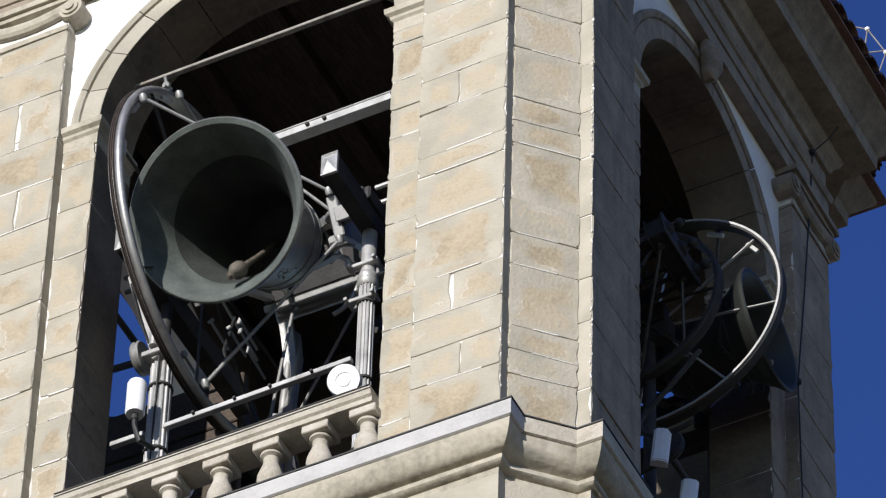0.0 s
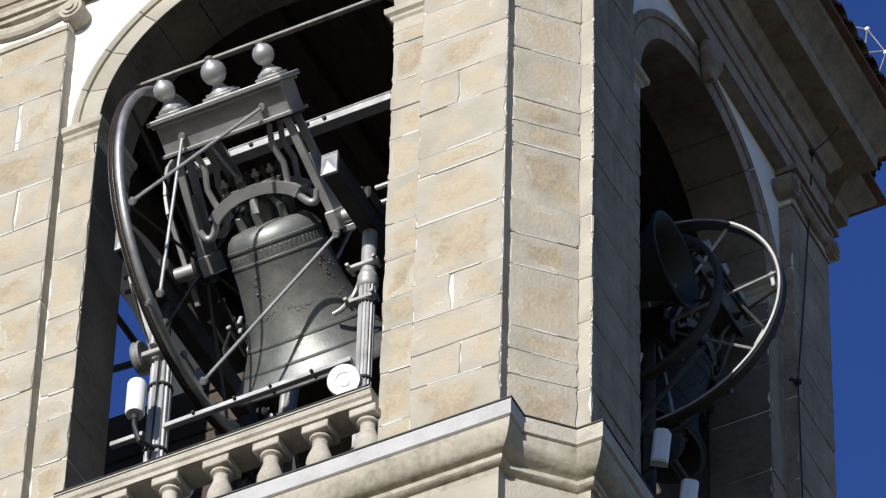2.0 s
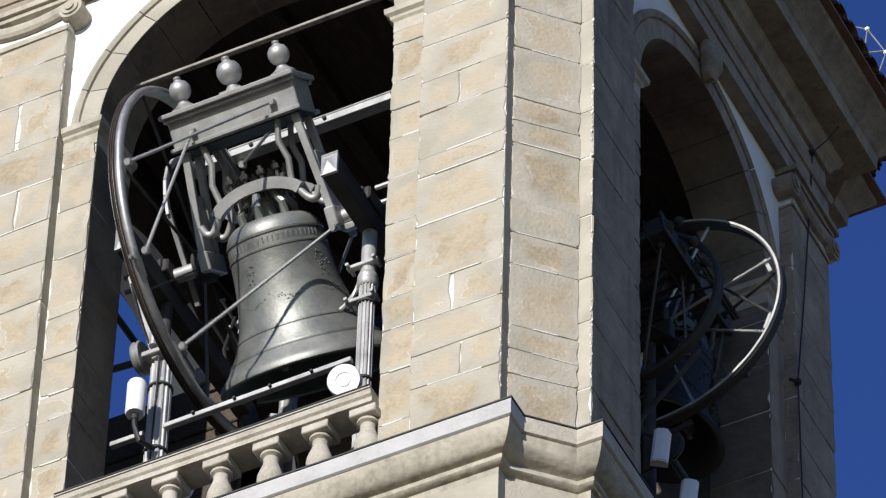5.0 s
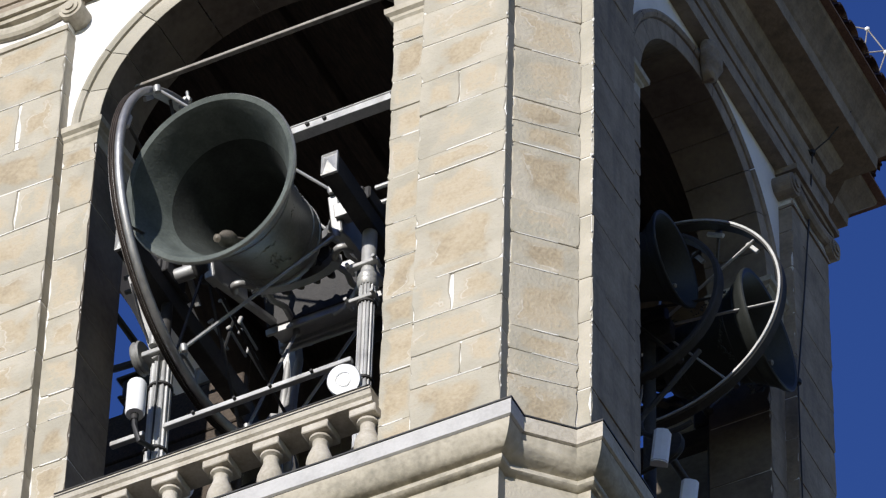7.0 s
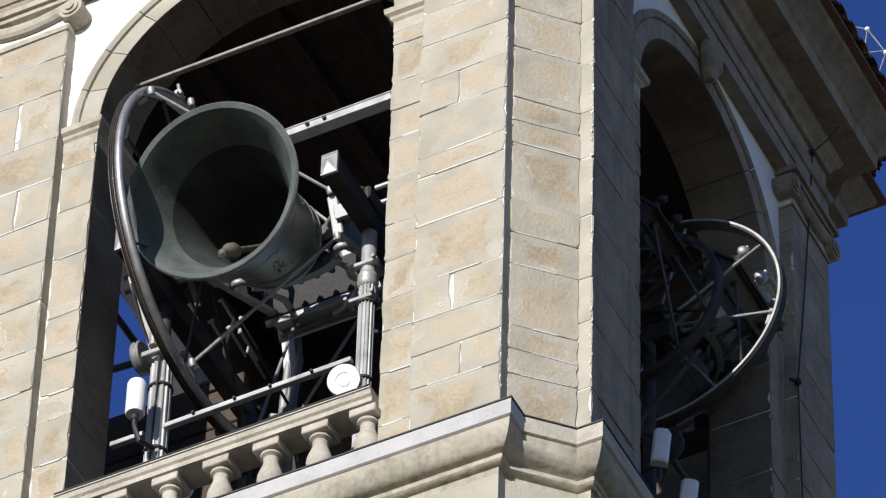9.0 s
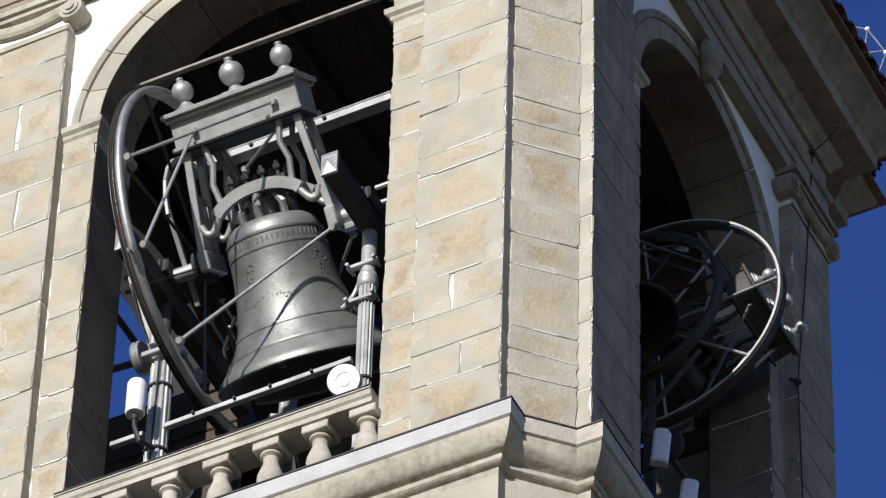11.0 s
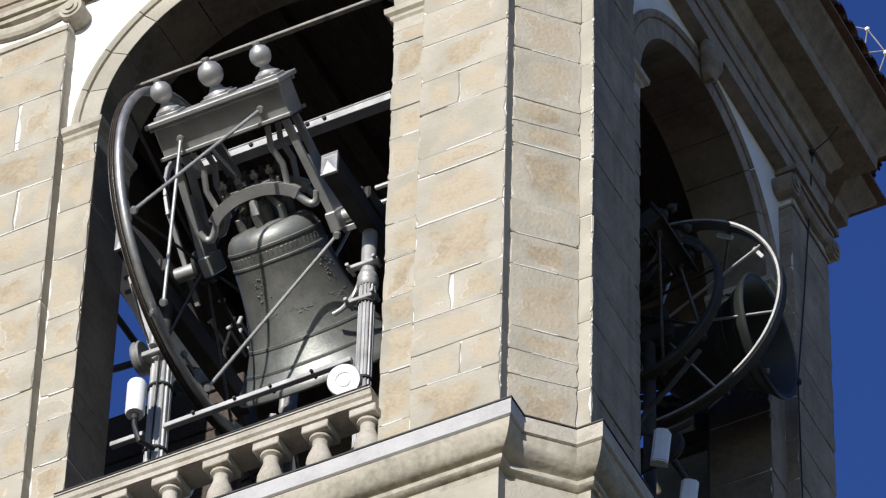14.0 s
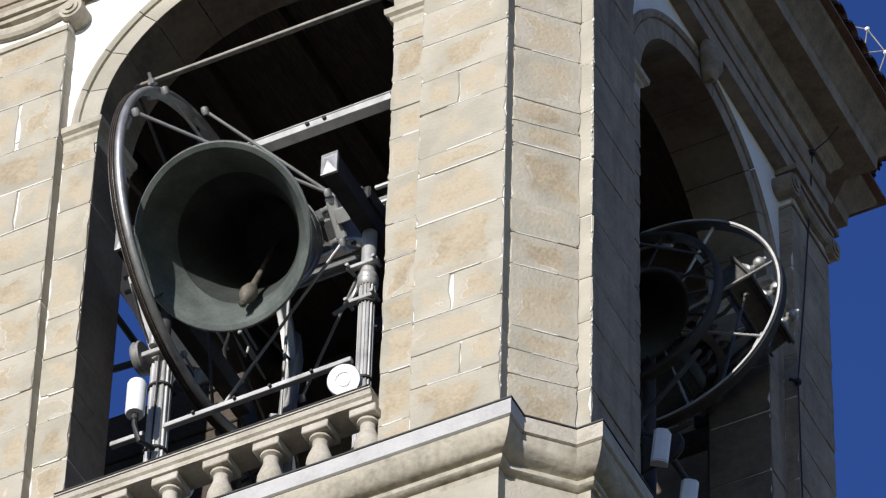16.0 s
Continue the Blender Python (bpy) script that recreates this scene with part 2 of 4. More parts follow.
def smooth_line(pts, n=4):
    """More points on a rounded line through pts."""
    out = []
    for i in range(len(pts) - 1):
        p0, p1, p2, p3 = (Vector(pts[max(0, min(len(pts) - 1, i + k))]) for k in (-1, 0, 1, 2))
        for j in range(n):
            t = j / n
            out.append(tuple(0.5 * (2 * p1 + (p2 - p0) * t + (2 * p0 - 5 * p1 + 4 * p2 - p3) * t * t + (3 * p1 - p0 - 3 * p2 + p3) * t**3)))
    return out + [tuple(pts[-1])]


def arc_pts(a, b, sag, n=9):
    """Points of a hanging line from a to b."""
    a, b = Vector(a), Vector(b)
    return [a.lerp(b, i / (n - 1)) - Vector((0, 0, 4 * sag * (i / (n - 1)) * (1 - i / (n - 1)))) for i in range(n)]


def prism(bm, poly, z0, z1):
    lo = [bm.verts.new((x, y, z0)) for x, y in poly]
    hi = [bm.verts.new((x, y, z1)) for x, y in poly]
    n = len(poly)
    for i in range(n):
        bm.faces.new((lo[i], lo[(i + 1) % n], hi[(i + 1) % n], hi[i]))
    bm.faces.new(lo[::-1])
    bm.faces.new(hi)


# ---- the tower: plan ----
WF, WS, CUT, RET = 4.68, 4.457, 0.483, 0.10     # front width, side width, corner cut, pilaster return
XR, YB = CUT, 2 * CUT + WS                       # right face, back face
XL = -WF - CUT
PILASTER, JAMB, THICK = 0.735, 0.305, 0.53       # widths of pilaster and jamb, depth of the opening
SPRING, CROWN = 4.84, 6.62
PLAN = [(-WF, 0), (0, 0), (0, RET), (CUT - RET, CUT), (CUT, CUT), (CUT, CUT + WS), (CUT - RET, CUT + WS), (0, YB - RET),
        (0, YB), (-WF, YB), (-WF, YB - RET), (XL + RET, CUT + WS), (XL, CUT + WS), (XL, CUT), (XL + RET, CUT), (-WF, RET)]


def face_front(u, d, z):
    return Vector((-u, d, z))


def face_right(u, d, z):
    return Vector((XR - d, CUT + u, z))


def face_left(u, d, z):
    return Vector((XL + d, CUT + u, z))


def face_back(u, d, z):
    return Vector((-u, YB - d, z))


def face_cut(u, d, z):
    s = math.sqrt(0.5)
    return Vector(((u - d) * s, RET + (u + d) * s, z))


def offset_plan(p):
    """The plan's outline moved outwards by p."""
    out, n = [], len(PLAN)
    for i in range(n):
        a, b, c = (Vector(PLAN[(i + k) % n]) for k in (-1, 0, 1))
        d1, d2 = (b - a).normalized(), (c - b).normalized()
        n1, n2 = Vector((d1.y, -d1.x)), Vector((d2.y, -d2.x))
        out.append(b + (n1 + n2) * (p / (1 + n1.dot(n2))))
    return out


def sweep(bm, prof):
    """A moulding of (projection, height) points round the tower, closed at the back."""
    rings = [[bm.verts.new((v.x, v.y, z)) for v in offset_plan(p)] for p, z in prof]
    n = len(PLAN)
    for a, b in zip(rings, rings[1:]):
        for i in range(n):
            bm.faces.new((a[i], a[(i + 1) % n], b[(i + 1) % n], b[i]))


def stone(name, P, u0, u1, d0, d1, z0, z1, parent, material=M_STONE, rough=0.0045, gap=0.0008, chip=0.026, bed=(0.0, 0.0), returns=None):
    """One dressed block with worn, slightly uneven arrises, in the space of a face."""
    U0, U1, Z0, Z1 = u0, u1, z0, z1
    u0, u1, z0, z1 = u0 + gap, u1 - gap, z0 + gap, z1 - gap
    d0 += random.uniform(-0.5, 0.5) * rough
    b = min(0.0022, (z1 - z0) * 0.25)
    bm = bmesh.new()
    uvl = bm.loops.layers.uv.new("uv")
    frac, rings = {}, []
    tilt = [random.uniform(-1, 1) * rough for _ in range(4)]
    nip = [random.random() ** 2 * 0.011 if z1 - z0 > 0.15 else 0.0 for _ in range(4)]
    levels = [(z0, b), (z0 + b, 0.0)] + [(z0 + (z1 - z0) * f + random.uniform(-0.03, 0.03) * (z1 - z0), 0.0) for f in (0.07, 0.25, 0.5, 0.75, 0.93)] + [(z1 - b, 0.0), (z1, b)]
    for k, (z, inset) in enumerate(levels):
        j0, j1 = random.random() ** 2.5 * chip, random.random() ** 2.5 * chip
        if k in (0, 1, len(levels) - 2, len(levels) - 1):
            j0, j1 = j0 + random.random() * chip * 0.55, j1 + random.random() * chip * 0.55
        f = (z - z0) / (z1 - z0)
        lean = tilt[0] * (1 - f) + tilt[1] * f
        ring, z_level = [], z
        for u, d in ((u0 + b + j0, d0 + inset + lean), (u1 - b - j1, d0 + inset + lean), (u1 - inset - j1 * 0.3, d0 + b + j1), (u1 - inset, d1), (u0 + inset, d1), (u0 + inset + j0 * 0.3, d0 + b + j0)):
            z = z_level
            if k <= 1:
                z += nip[0 if u < (U0 + U1) / 2 else 1]
            elif k >= len(levels) - 2:
                z -= nip[2 if u < (U0 + U1) / 2 else 3]
            v = bm.verts.new(P(u, d, z + (bed[0] * (1 - f) + bed[1] * f) * (u - (U0 + U1) / 2)))
            frac[v] = ((u - U0) / (U1 - U0) * 0.98 + 0.01, (z - Z0) / (Z1 - Z0) * 0.98 + 0.01)
            ring.append(v)
        rings.append(ring)
    for a, c in zip(rings, rings[1:]):
        for i in range(6):
            f = bm.faces.new((a[i], a[(i + 1) % 6], c[(i + 1) % 6], c[i]))
            f.material_index = 1 if returns and i in (2, 3, 4, 5) else 0
    bm.faces.new(rings[0])
    bm.faces.new(rings[-1])
    for f in bm.faces:
        for l in f.loops:
            l[uvl].uv = frac[l.vert]
    return part(name, bm, [material, returns] if returns else material, parent)


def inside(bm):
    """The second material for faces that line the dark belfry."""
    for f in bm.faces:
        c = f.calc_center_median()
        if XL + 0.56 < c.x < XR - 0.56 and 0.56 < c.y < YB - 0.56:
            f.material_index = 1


def wall(name, P, W, label):
    """The recessed white field over an arch, with the soffit's backing and the lintel course above."""
    bm = bmesh.new()
    c, r = W / 2, W / 2 - PILASTER - JAMB + 0.19
    u0, u1, n = PILASTER - 0.02, W - PILASTER + 0.02, 32
    pts = [(c - r * math.cos(math.pi * i / n), SPRING + r * math.sin(math.pi * i / n)) for i in range(n + 1)]
    out = []
    for u, z in pts:
        out.append((u, CROWN + 0.4))
    out[0], out[-1] = (u0, CROWN + 0.4), (u1, CROWN + 0.4)
    rings = []
    for d in (RET + 0.02, RET + THICK - 0.01):
        rings.append(([bm.verts.new(P(u, d, z)) for u, z in pts], [bm.verts.new(P(u, d, z)) for u, z in out], [bm.verts.new(P(u, d, SPRING)) for u in (u0, u1)]))
    for a, o, s in rings:
        for i in range(n):
            bm.faces.new((a[i], a[i + 1], o[i + 1], o[i]))
        bm.faces.new((a[0], o[0], s[0]))
        bm.faces.new((a[-1], o[-1], s[1]))
    for i in range(n):
        bm.faces.new((rings[0][0][i], rings[0][0][i + 1], rings[1][0][i + 1], rings[1][0][i]))
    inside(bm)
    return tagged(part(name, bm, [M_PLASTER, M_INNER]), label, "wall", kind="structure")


def archivolt(P, W, parent, material, pieces=11):
    """The moulded arch ring: voussoirs with a flat band, a groove and an outer roll."""
    c, r = W / 2, W / 2 - PILASTER - JAMB
    prof = [(r, RET + THICK), (r, RET + 0.004), (r + 0.003, RET), (r + 0.165, RET), (r + 0.17, RET + 0.012), (r + 0.18, RET + 0.012), (r + 0.185, RET - 0.012),
            (r + 0.215, RET - 0.03), (r + 0.245, RET - 0.02), (r + 0.255, RET + 0.025), (r + 0.255, RET + 0.06), (r + 0.16, RET + THICK)]
    for k in range(pieces):
        a0, a1 = math.pi * k / pieces + 0.003, math.pi * (k + 1) / pieces - 0.003
        bm = bmesh.new()
        rings = []
        for i in range(5):
            a = a0 + (a1 - a0) * i / 4
            rings.append([bm.verts.new(P(c - q * math.cos(a), d, SPRING + q * math.sin(a))) for q, d in prof])
        for x, y in zip(rings, rings[1:]):
            for i in range(len(prof)):
                j = (i + 1) % len(prof)
                f = bm.faces.new((x[i], x[j], y[j], y[i]))
                # soffit faces take the dark lining, shade put into the colour
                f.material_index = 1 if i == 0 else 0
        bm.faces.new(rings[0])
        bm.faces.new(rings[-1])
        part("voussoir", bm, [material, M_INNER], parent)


def impost(P, W, parent):
    """The moulded blocks at the springing, on both jambs."""
    for side in (0, 1):
        e0, e1 = PILASTER, PILASTER + JAMB
        bm = bmesh.new()
        prof = [(0.0, SPRING - 0.24), (0.0, SPRING - 0.12), (0.02, SPRING - 0.1), (0.025, SPRING - 0.075), (0.055, SPRING - 0.055), (0.06, SPRING), (0.0, SPRING + 0.003)]
        rings = []
        for p, z in prof:
            ring = [(e0, RET - p), (e1 + p, RET - p), (e1 + p, RET + THICK), (e0, RET + THICK)]
            rings.append([bm.verts.new(P(u if not side else W - u, d, z)) for u, d in ring])
        for x, y in zip(rings, rings[1:]):
            for i in range(4):
                bm.faces.new((x[i], x[(i + 1) % 4], y[(i + 1) % 4], y[i]))
        bm.faces.new(rings[0])
        bm.faces.new(rings[-1])
        part("impost", bm, M_CARVED, parent)


def capital(P, W, parent, material):
    """Ionic capitals of the pilasters: necking, cushion, two scrolls and a slab."""
    for side in (0, 1):
        u0 = 0 if not side else W - PILASTER
        uc, hw = u0 + PILASTER / 2, PILASTER / 2
        bm = bmesh.new()

        def block(a, b, z0, z1, d0, d1=0.25):
            lo = [bm.verts.new(P(u, d, z)) for z in (z0, z1) for u, d in ((a, d0), (b, d0), (b, d1), (a, d1))]
            for q in ((0, 1, 2, 3), (4, 5, 6, 7), (0, 1, 5, 4), (1, 2, 6, 5), (2, 3, 7, 6), (3, 0, 4, 7)):
                bm.faces.new([lo[i] for i in q])
        block(uc - hw, uc + hw, 6.0, 6.03, -0.015)
        block(uc - hw + 0.01, uc + hw - 0.01, 6.03, 6.07, -0.005)
        # cushion: a half-round laid across, sagging in the middle
        n = 14
        prev = None
        for i in range(n + 1):
            u = uc + (hw - 0.04) * (2 * i / n - 1)
            sag = 0.05 * (1 - (2 * i / n - 1) ** 2)
            ring = [bm.verts.new(P(u, 0.0 - 0.06 * math.sin(math.pi * k / 6), 6.24 - sag - 0.075 * math.cos(math.pi * k / 6))) for k in range(7)]
            if prev:
                for k in range(6):
                    bm.faces.new((prev[k], prev[k + 1], ring[k + 1], ring[k]))
            prev = ring
        for s in (-1, 1):
            cu = uc + s * (hw + 0.03)
            for rad, dep in ((0.105, -0.05), (0.075, -0.065), (0.04, -0.08)):
                ring0 = [bm.verts.new(P(cu + rad * math.cos(2 * math.pi * k / 18), dep, 6.2 + rad * math.sin(2 * math.pi * k / 18))) for k in range(18)]
                ring1 = [bm.verts.new(P(cu + rad * math.cos(2 * math.pi * k / 18), 0.16, 6.2 + rad * math.sin(2 * math.pi * k / 18))) for k in range(18)]
                for k in range(18):
                    bm.faces.new((ring0[k], ring0[(k + 1) % 18], ring1[(k + 1) % 18], ring1[k]))
                bm.faces.new(ring0)
        block(uc - hw - 0.02, uc + hw + 0.02, 6.31, 6.36, -0.05)
        block(uc - hw - 0.06, uc + hw + 0.06, 6.36, 6.42, -0.08)
        part("capital", bm, material, parent)


# walls behind the stones, and the four corner piers
wall_front = wall("wall_front", face_front, WF, "white plastered wall with arched belfry opening")
wall_right = wall("wall_right", face_right, WS, "shaded white plastered wall with arched belfry opening")
wall_left = wall("wall_left", face_left, WS, "white plastered wall with arched belfry opening")
wall_back = wall("wall_back", face_back, WF, "white plastered wall with arched belfry opening")
for nm, fx, fy in (("wall_pier_near", 0, 0), ("wall_pier_east", 0, 1), ("wall_pier_west", 1, 0), ("wall_pier_far", 1, 1)):
    e = 0.009
    p = PILASTER + JAMB - e
    t = RET + THICK - e
    q = RET + e
    poly = [(-p, q), (-PILASTER + e, q), (-PILASTER + e, e), (-e, e), (-e, RET + e), (CUT - RET - e, CUT + e), (CUT - e, CUT + e), (CUT - e, CUT + PILASTER - e), (CUT - q, CUT + PILASTER - e),
            (CUT - q, CUT + p), (CUT - t, CUT + p), (CUT - t, CUT + 0.33), (-0.33, t), (-p, t)]
    poly = [((-WF - x) if fx else x, (YB - y) if fy else y) for x, y in poly]
    if fx != fy:
        poly = poly[::-1]
    bm = bmesh.new()
    prism(bm, poly, -0.6, SPRING - 0.02)
    poly2 = [(-PILASTER + e, t), (-PILASTER + e, e), (-e, e), (-e, RET + e), (CUT - RET - e, CUT + e), (CUT - e, CUT + e), (CUT - e, CUT + PILASTER - e), (CUT - t, CUT + PILASTER - e), (CUT - t, CUT + 0.33), (-0.33, t)]
    poly2 = [((-WF - x) if fx else x, (YB - y) if fy else y) for x, y in poly2]
    if fx != fy:
        poly2 = poly2[::-1]
    prism(bm, poly2, SPRING - 0.01, CROWN + 0.4)
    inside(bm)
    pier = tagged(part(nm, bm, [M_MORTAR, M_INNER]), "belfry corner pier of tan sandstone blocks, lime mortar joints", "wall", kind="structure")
    if nm == "wall_pier_near":
        pier_near = pier
    elif nm == "wall_pier_west":
        pier_west = pier
    elif nm == "wall_pier_east":
        pier_east = pier

# the band course under the belfry: drip edge, pale fascia, big ovolo, fillet
bm = bmesh.new()
sweep(bm, [(-0.55, 0.0), (-0.1, -0.02), (0.185, -0.222), (0.185, -0.236)])
tagged(part("trim_flashing", bm, M_DRIP), "dark metal drip edge on the belfry cornice", "flashing", kind="structure")
bm = bmesh.new()
sweep(bm, [(0.17, -0.237), (0.178, -0.24), (0.178, -0.385), (0.16, -0.395)])
for f in bm.faces:
    c = f.calc_center_median()
    if c.y > 0.02 and c.x > -0.1:
        f.material_index = 1
tagged(part("trim_fascia", bm, [M_FLASH, M_RAIL]), "pale sunlit fascia of the belfry cornice", "cornice", kind="structure")
bm = bmesh.new()
sweep(bm, [(0.15, -0.39)] + [(0.02 + 0.14 * math.cos(a), -0.40 - 0.2 * math.sin(a)) for a in (0.0, 0.3, 0.6, 0.9, 1.2, 1.45)] + [(0.035, -0.60), (0.05, -0.62), (0.05, -0.655), (0.03, -0.68), (0.0, -0.69), (0.0, -0.75)])
tagged(part("trim_ovolo", bm, M_CARVED, smooth=True), "weathered rounded sandstone cornice moulding", "cornice", kind="structure")
bm = bmesh.new()
sweep(bm, [(0.0, -0.75), (0.0, -33.3)])
tagged(part("wall_shaft", bm, M_STONE), "tall sandstone tower shaft below the belfry", "wall", kind="structure")

# belfry floor and ceiling
bm = bmesh.new()
prism(bm, [(v.x, v.y) for v in offset_plan(-0.5)], -0.3, -0.02)
tagged(part("floor", bm, M_WOOD), "dark belfry floor", "floor", kind="structure")
bm = bmesh.new()
prism(bm, [(v.x, v.y) for v in offset_plan(-0.3)], CROWN + 0.2, CROWN + 0.45)
for k in range(6):
    box(bm, (-4.3 + k * 0.8, YB / 2, CROWN + 0.12), (0.16, WS + 0.3, 0.18), 0.01)
tagged(part("ceiling", bm, M_WOOD), "dark timber belfry ceiling with beams", "ceiling", kind="structure")

# entablature: architrave, frieze, stepped cornice
bm = bmesh.new()
sweep(bm, [(-0.3, 6.42), (0.0, 6.42), (0.0, 6.585), (-0.012, 6.59), (-0.012, 6.6), (0.012, 6.605), (0.012, 6.74), (0.0, 6.745), (0.03, 6.76), (0.045, 6.8), (0.045, 6.83), (0.0, 6.85), (0.0, 7.1), (-0.012, 7.105), (-0.012, 7.115),
           (0.03, 7.125), (0.05, 7.18), (0.09, 7.23), (0.12, 7.31), (0.33, 7.35), (0.34, 7.5), (0.36, 7.52), (0.4, 7.58), (0.47, 7.66), (0.52, 7.71), (0.53, 7.76), (-0.4, 8.1)])
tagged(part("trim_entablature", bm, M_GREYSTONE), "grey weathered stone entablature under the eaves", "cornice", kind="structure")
bm = bmesh.new()
sweep(bm, [(0.3, 7.765), (0.6, 7.765), (0.6, 7.79)])
hip = offset_plan(0.6)
apex = bm.verts.new((-WF / 2, YB / 2, 9.3))
eave = [bm.verts.new((v.x, v.y, 7.791)) for v in hip]
for i in range(len(eave)):
    bm.faces.new((eave[i], eave[(i + 1) % len(eave)], apex))
roof = tagged(part("roof", bm, M_TILE), "low hipped clay tile roof with wavy eaves", "roof", kind="structure")

# ground far below
bm = bmesh.new()
bmesh.ops.create_grid(bm, x_segments=2, y_segments=2, size=3000)
bmesh.ops.translate(bm, vec=(0, 0, -33.3), verts=bm.verts)
tagged(part("ground", bm, M_GROUND), "pale sunlit town paving far below the tower", "ground", kind="structure")


# ---- bells ----
FRONT = (-2.325, 0.705, 3.43)         # the front bell's swing axis, along x
EAST = (-0.146, 3.34, 3.568)          # middle bell's axis, along y
SMALL = (-0.325, 2.378, 3.645)         # small bell's axis, along y
WEST = (-4.5, 2.75, 3.6)            # bell behind, along y
TURN_E, TURN_W = Matrix.Rotation(radians(90), 4, "Z"), Matrix.Rotation(radians(-90), 4, "Z")


def bell_unit(name, k, wheel_r, label, rods=True, lit=True, side=-1, dark=False):
    """A bell with its steel yoke, balls, arms, drive wheel and brace rods; it turns about its local x axis. k: size against the front bell."""
    th = empty(name)
    seg = 72 if lit else 48
    # dark bells take darker copies: the shade around them is in the colours
    bronze, inner_bronze = (M_BRONZE_SHADE, M_BRONZE_SHADE) if dark else (M_BRONZE, M_BRONZE_IN)
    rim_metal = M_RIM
    yoke_metal = M_DARKSTEEL if not lit else M_DULLSTEEL if dark else M_STEEL
    # bell body, outside and inside
    prof = [(0.0, 0.165), (0.2, 0.16), (0.315, 0.14), (0.36, 0.105), (0.385, 0.06), (0.392, 0.03), (0.402, 0.025), (0.402, 0.008), (0.394, 0.003), (0.4, -0.09), (0.408, -0.095), (0.408, -0.11), (0.402, -0.115),
            (0.41, -0.25), (0.43, -0.4), (0.455, -0.53), (0.49, -0.65), (0.512, -0.7), (0.522, -0.703), (0.528, -0.722), (0.524, -0.73), (0.57, -0.81), (0.61, -0.868), (0.622, -0.87), (0.63, -0.888), (0.628, -0.895), (0.69, -0.965), (0.725, -0.995), (0.75, -1.03), (0.755, -1.055),
            (0.742, -1.07)]
    inner = [(0.742, -1.07), (0.7, -1.06), (0.655, -1.0), (0.6, -0.9), (0.52, -0.74), (0.45, -0.6), (0.4, -0.45), (0.365, -0.2), (0.345, 0.0), (0.3, 0.08), (0.0, 0.1)]
    bm = bmesh.new()
    lathe(bm, [(r * k * 0.957, z * k * 1.02) for r, z in prof], seg)
    bmesh.ops.delete(bm, geom=[f for f in bm.faces if len(f.verts) > 4], context="FACES_ONLY")
    body = part("bell_body", bm, bronze, th, "grey-green patinated bronze bell", True)
    # upper inside in its own dark material, which paints the shade there
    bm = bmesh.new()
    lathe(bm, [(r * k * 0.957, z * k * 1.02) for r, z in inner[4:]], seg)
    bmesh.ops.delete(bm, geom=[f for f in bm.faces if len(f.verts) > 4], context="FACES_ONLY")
    part("bell_interior", bm, M_BRONZE_DEEP, body, "depth of the bell, coloured black for its shade", True)
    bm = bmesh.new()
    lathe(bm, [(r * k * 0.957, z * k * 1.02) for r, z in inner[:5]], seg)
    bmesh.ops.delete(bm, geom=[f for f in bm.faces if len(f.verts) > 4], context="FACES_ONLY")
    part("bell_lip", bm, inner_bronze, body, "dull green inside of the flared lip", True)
    if lit:
        # relief band of unreadable letters under the shoulder
        bm = bmesh.new()
        n = 60
        for i in range(n):
            if random.random() < 0.18:
                continue
            a = 2 * math.pi * i / n
            w = random.choice((0.012, 0.018, 0.024))
            box(bm, (0.379 * math.cos(a), 0.379 * math.sin(a), -0.045), (0.008, w, 0.05), 0.003, Matrix.Rotation(a, 3, "Z"))
        tagged(part("inscription_band", bm, bronze, body, "raised band of worn plain bars"), kind="stuff")
        bm = bmesh.new()
        for i in range(420):
            a = 2 * math.pi * i / 420
            z = -0.5 + 0.03 * math.cos(a * 8) + random.gauss(0, 0.012)
            r = 0.424 + (-0.5 - z) * 0.25
            bmesh.ops.create_icosphere(bm, subdivisions=1, radius=random.uniform(0.004, 0.0095), matrix=Matrix.Translation((r * math.cos(a), r * math.sin(a), z)))
        tagged(part("garland_relief", bm, bronze, body, "cast garland relief", True), kind="stuff")
        bm = bmesh.new()
        for i in range(4):
            a = -math.pi / 2 - 0.35 + i * math.pi / 2
            for j in range(26):
                x, z = random.gauss(0, 0.035), -0.3 + random.uniform(-0.1, 0.1)
                a2 = a + x / 0.41
                r = 0.393 + max(0, (-0.25 - z)) * 0.13
                bmesh.ops.create_icosphere(bm, subdivisions=1, radius=random.uniform(0.004, 0.009), matrix=Matrix.Translation((r * math.cos(a2), r * math.sin(a2), z)))
        tagged(part("figure_relief", bm, bronze, body, "small worn cast relief", True), kind="stuff")
    # cannons: looped lugs on the crown
    for i in range(6):
        a = math.pi / 6 + i * math.pi / 3
        r0, r1 = 0.2 * k, 0.06 * k
        bm = bmesh.new()
        tube(bm, [(r0 * math.cos(a), r0 * math.sin(a), 0.14 * k), (r0 * 1.05 * math.cos(a), r0 * 1.05 * math.sin(a), 0.25 * k), (r0 * 0.75 * math.cos(a), r0 * 0.75 * math.sin(a), 0.34 * k), (r1 * math.cos(a), r1 * math.sin(a), 0.37 * k)], 0.036 * k, 8)
        part("cannon", bm, bronze, body, "looped bronze crown lug", True)
    bm = bmesh.new()
    lathe(bm, [(0.075 * k, 0.15 * k), (0.07 * k, 0.4 * k)], 14)
    part("crown_boss", bm, bronze, body, "", True)
    # clapper, hung inside
    cl = bmesh.new()
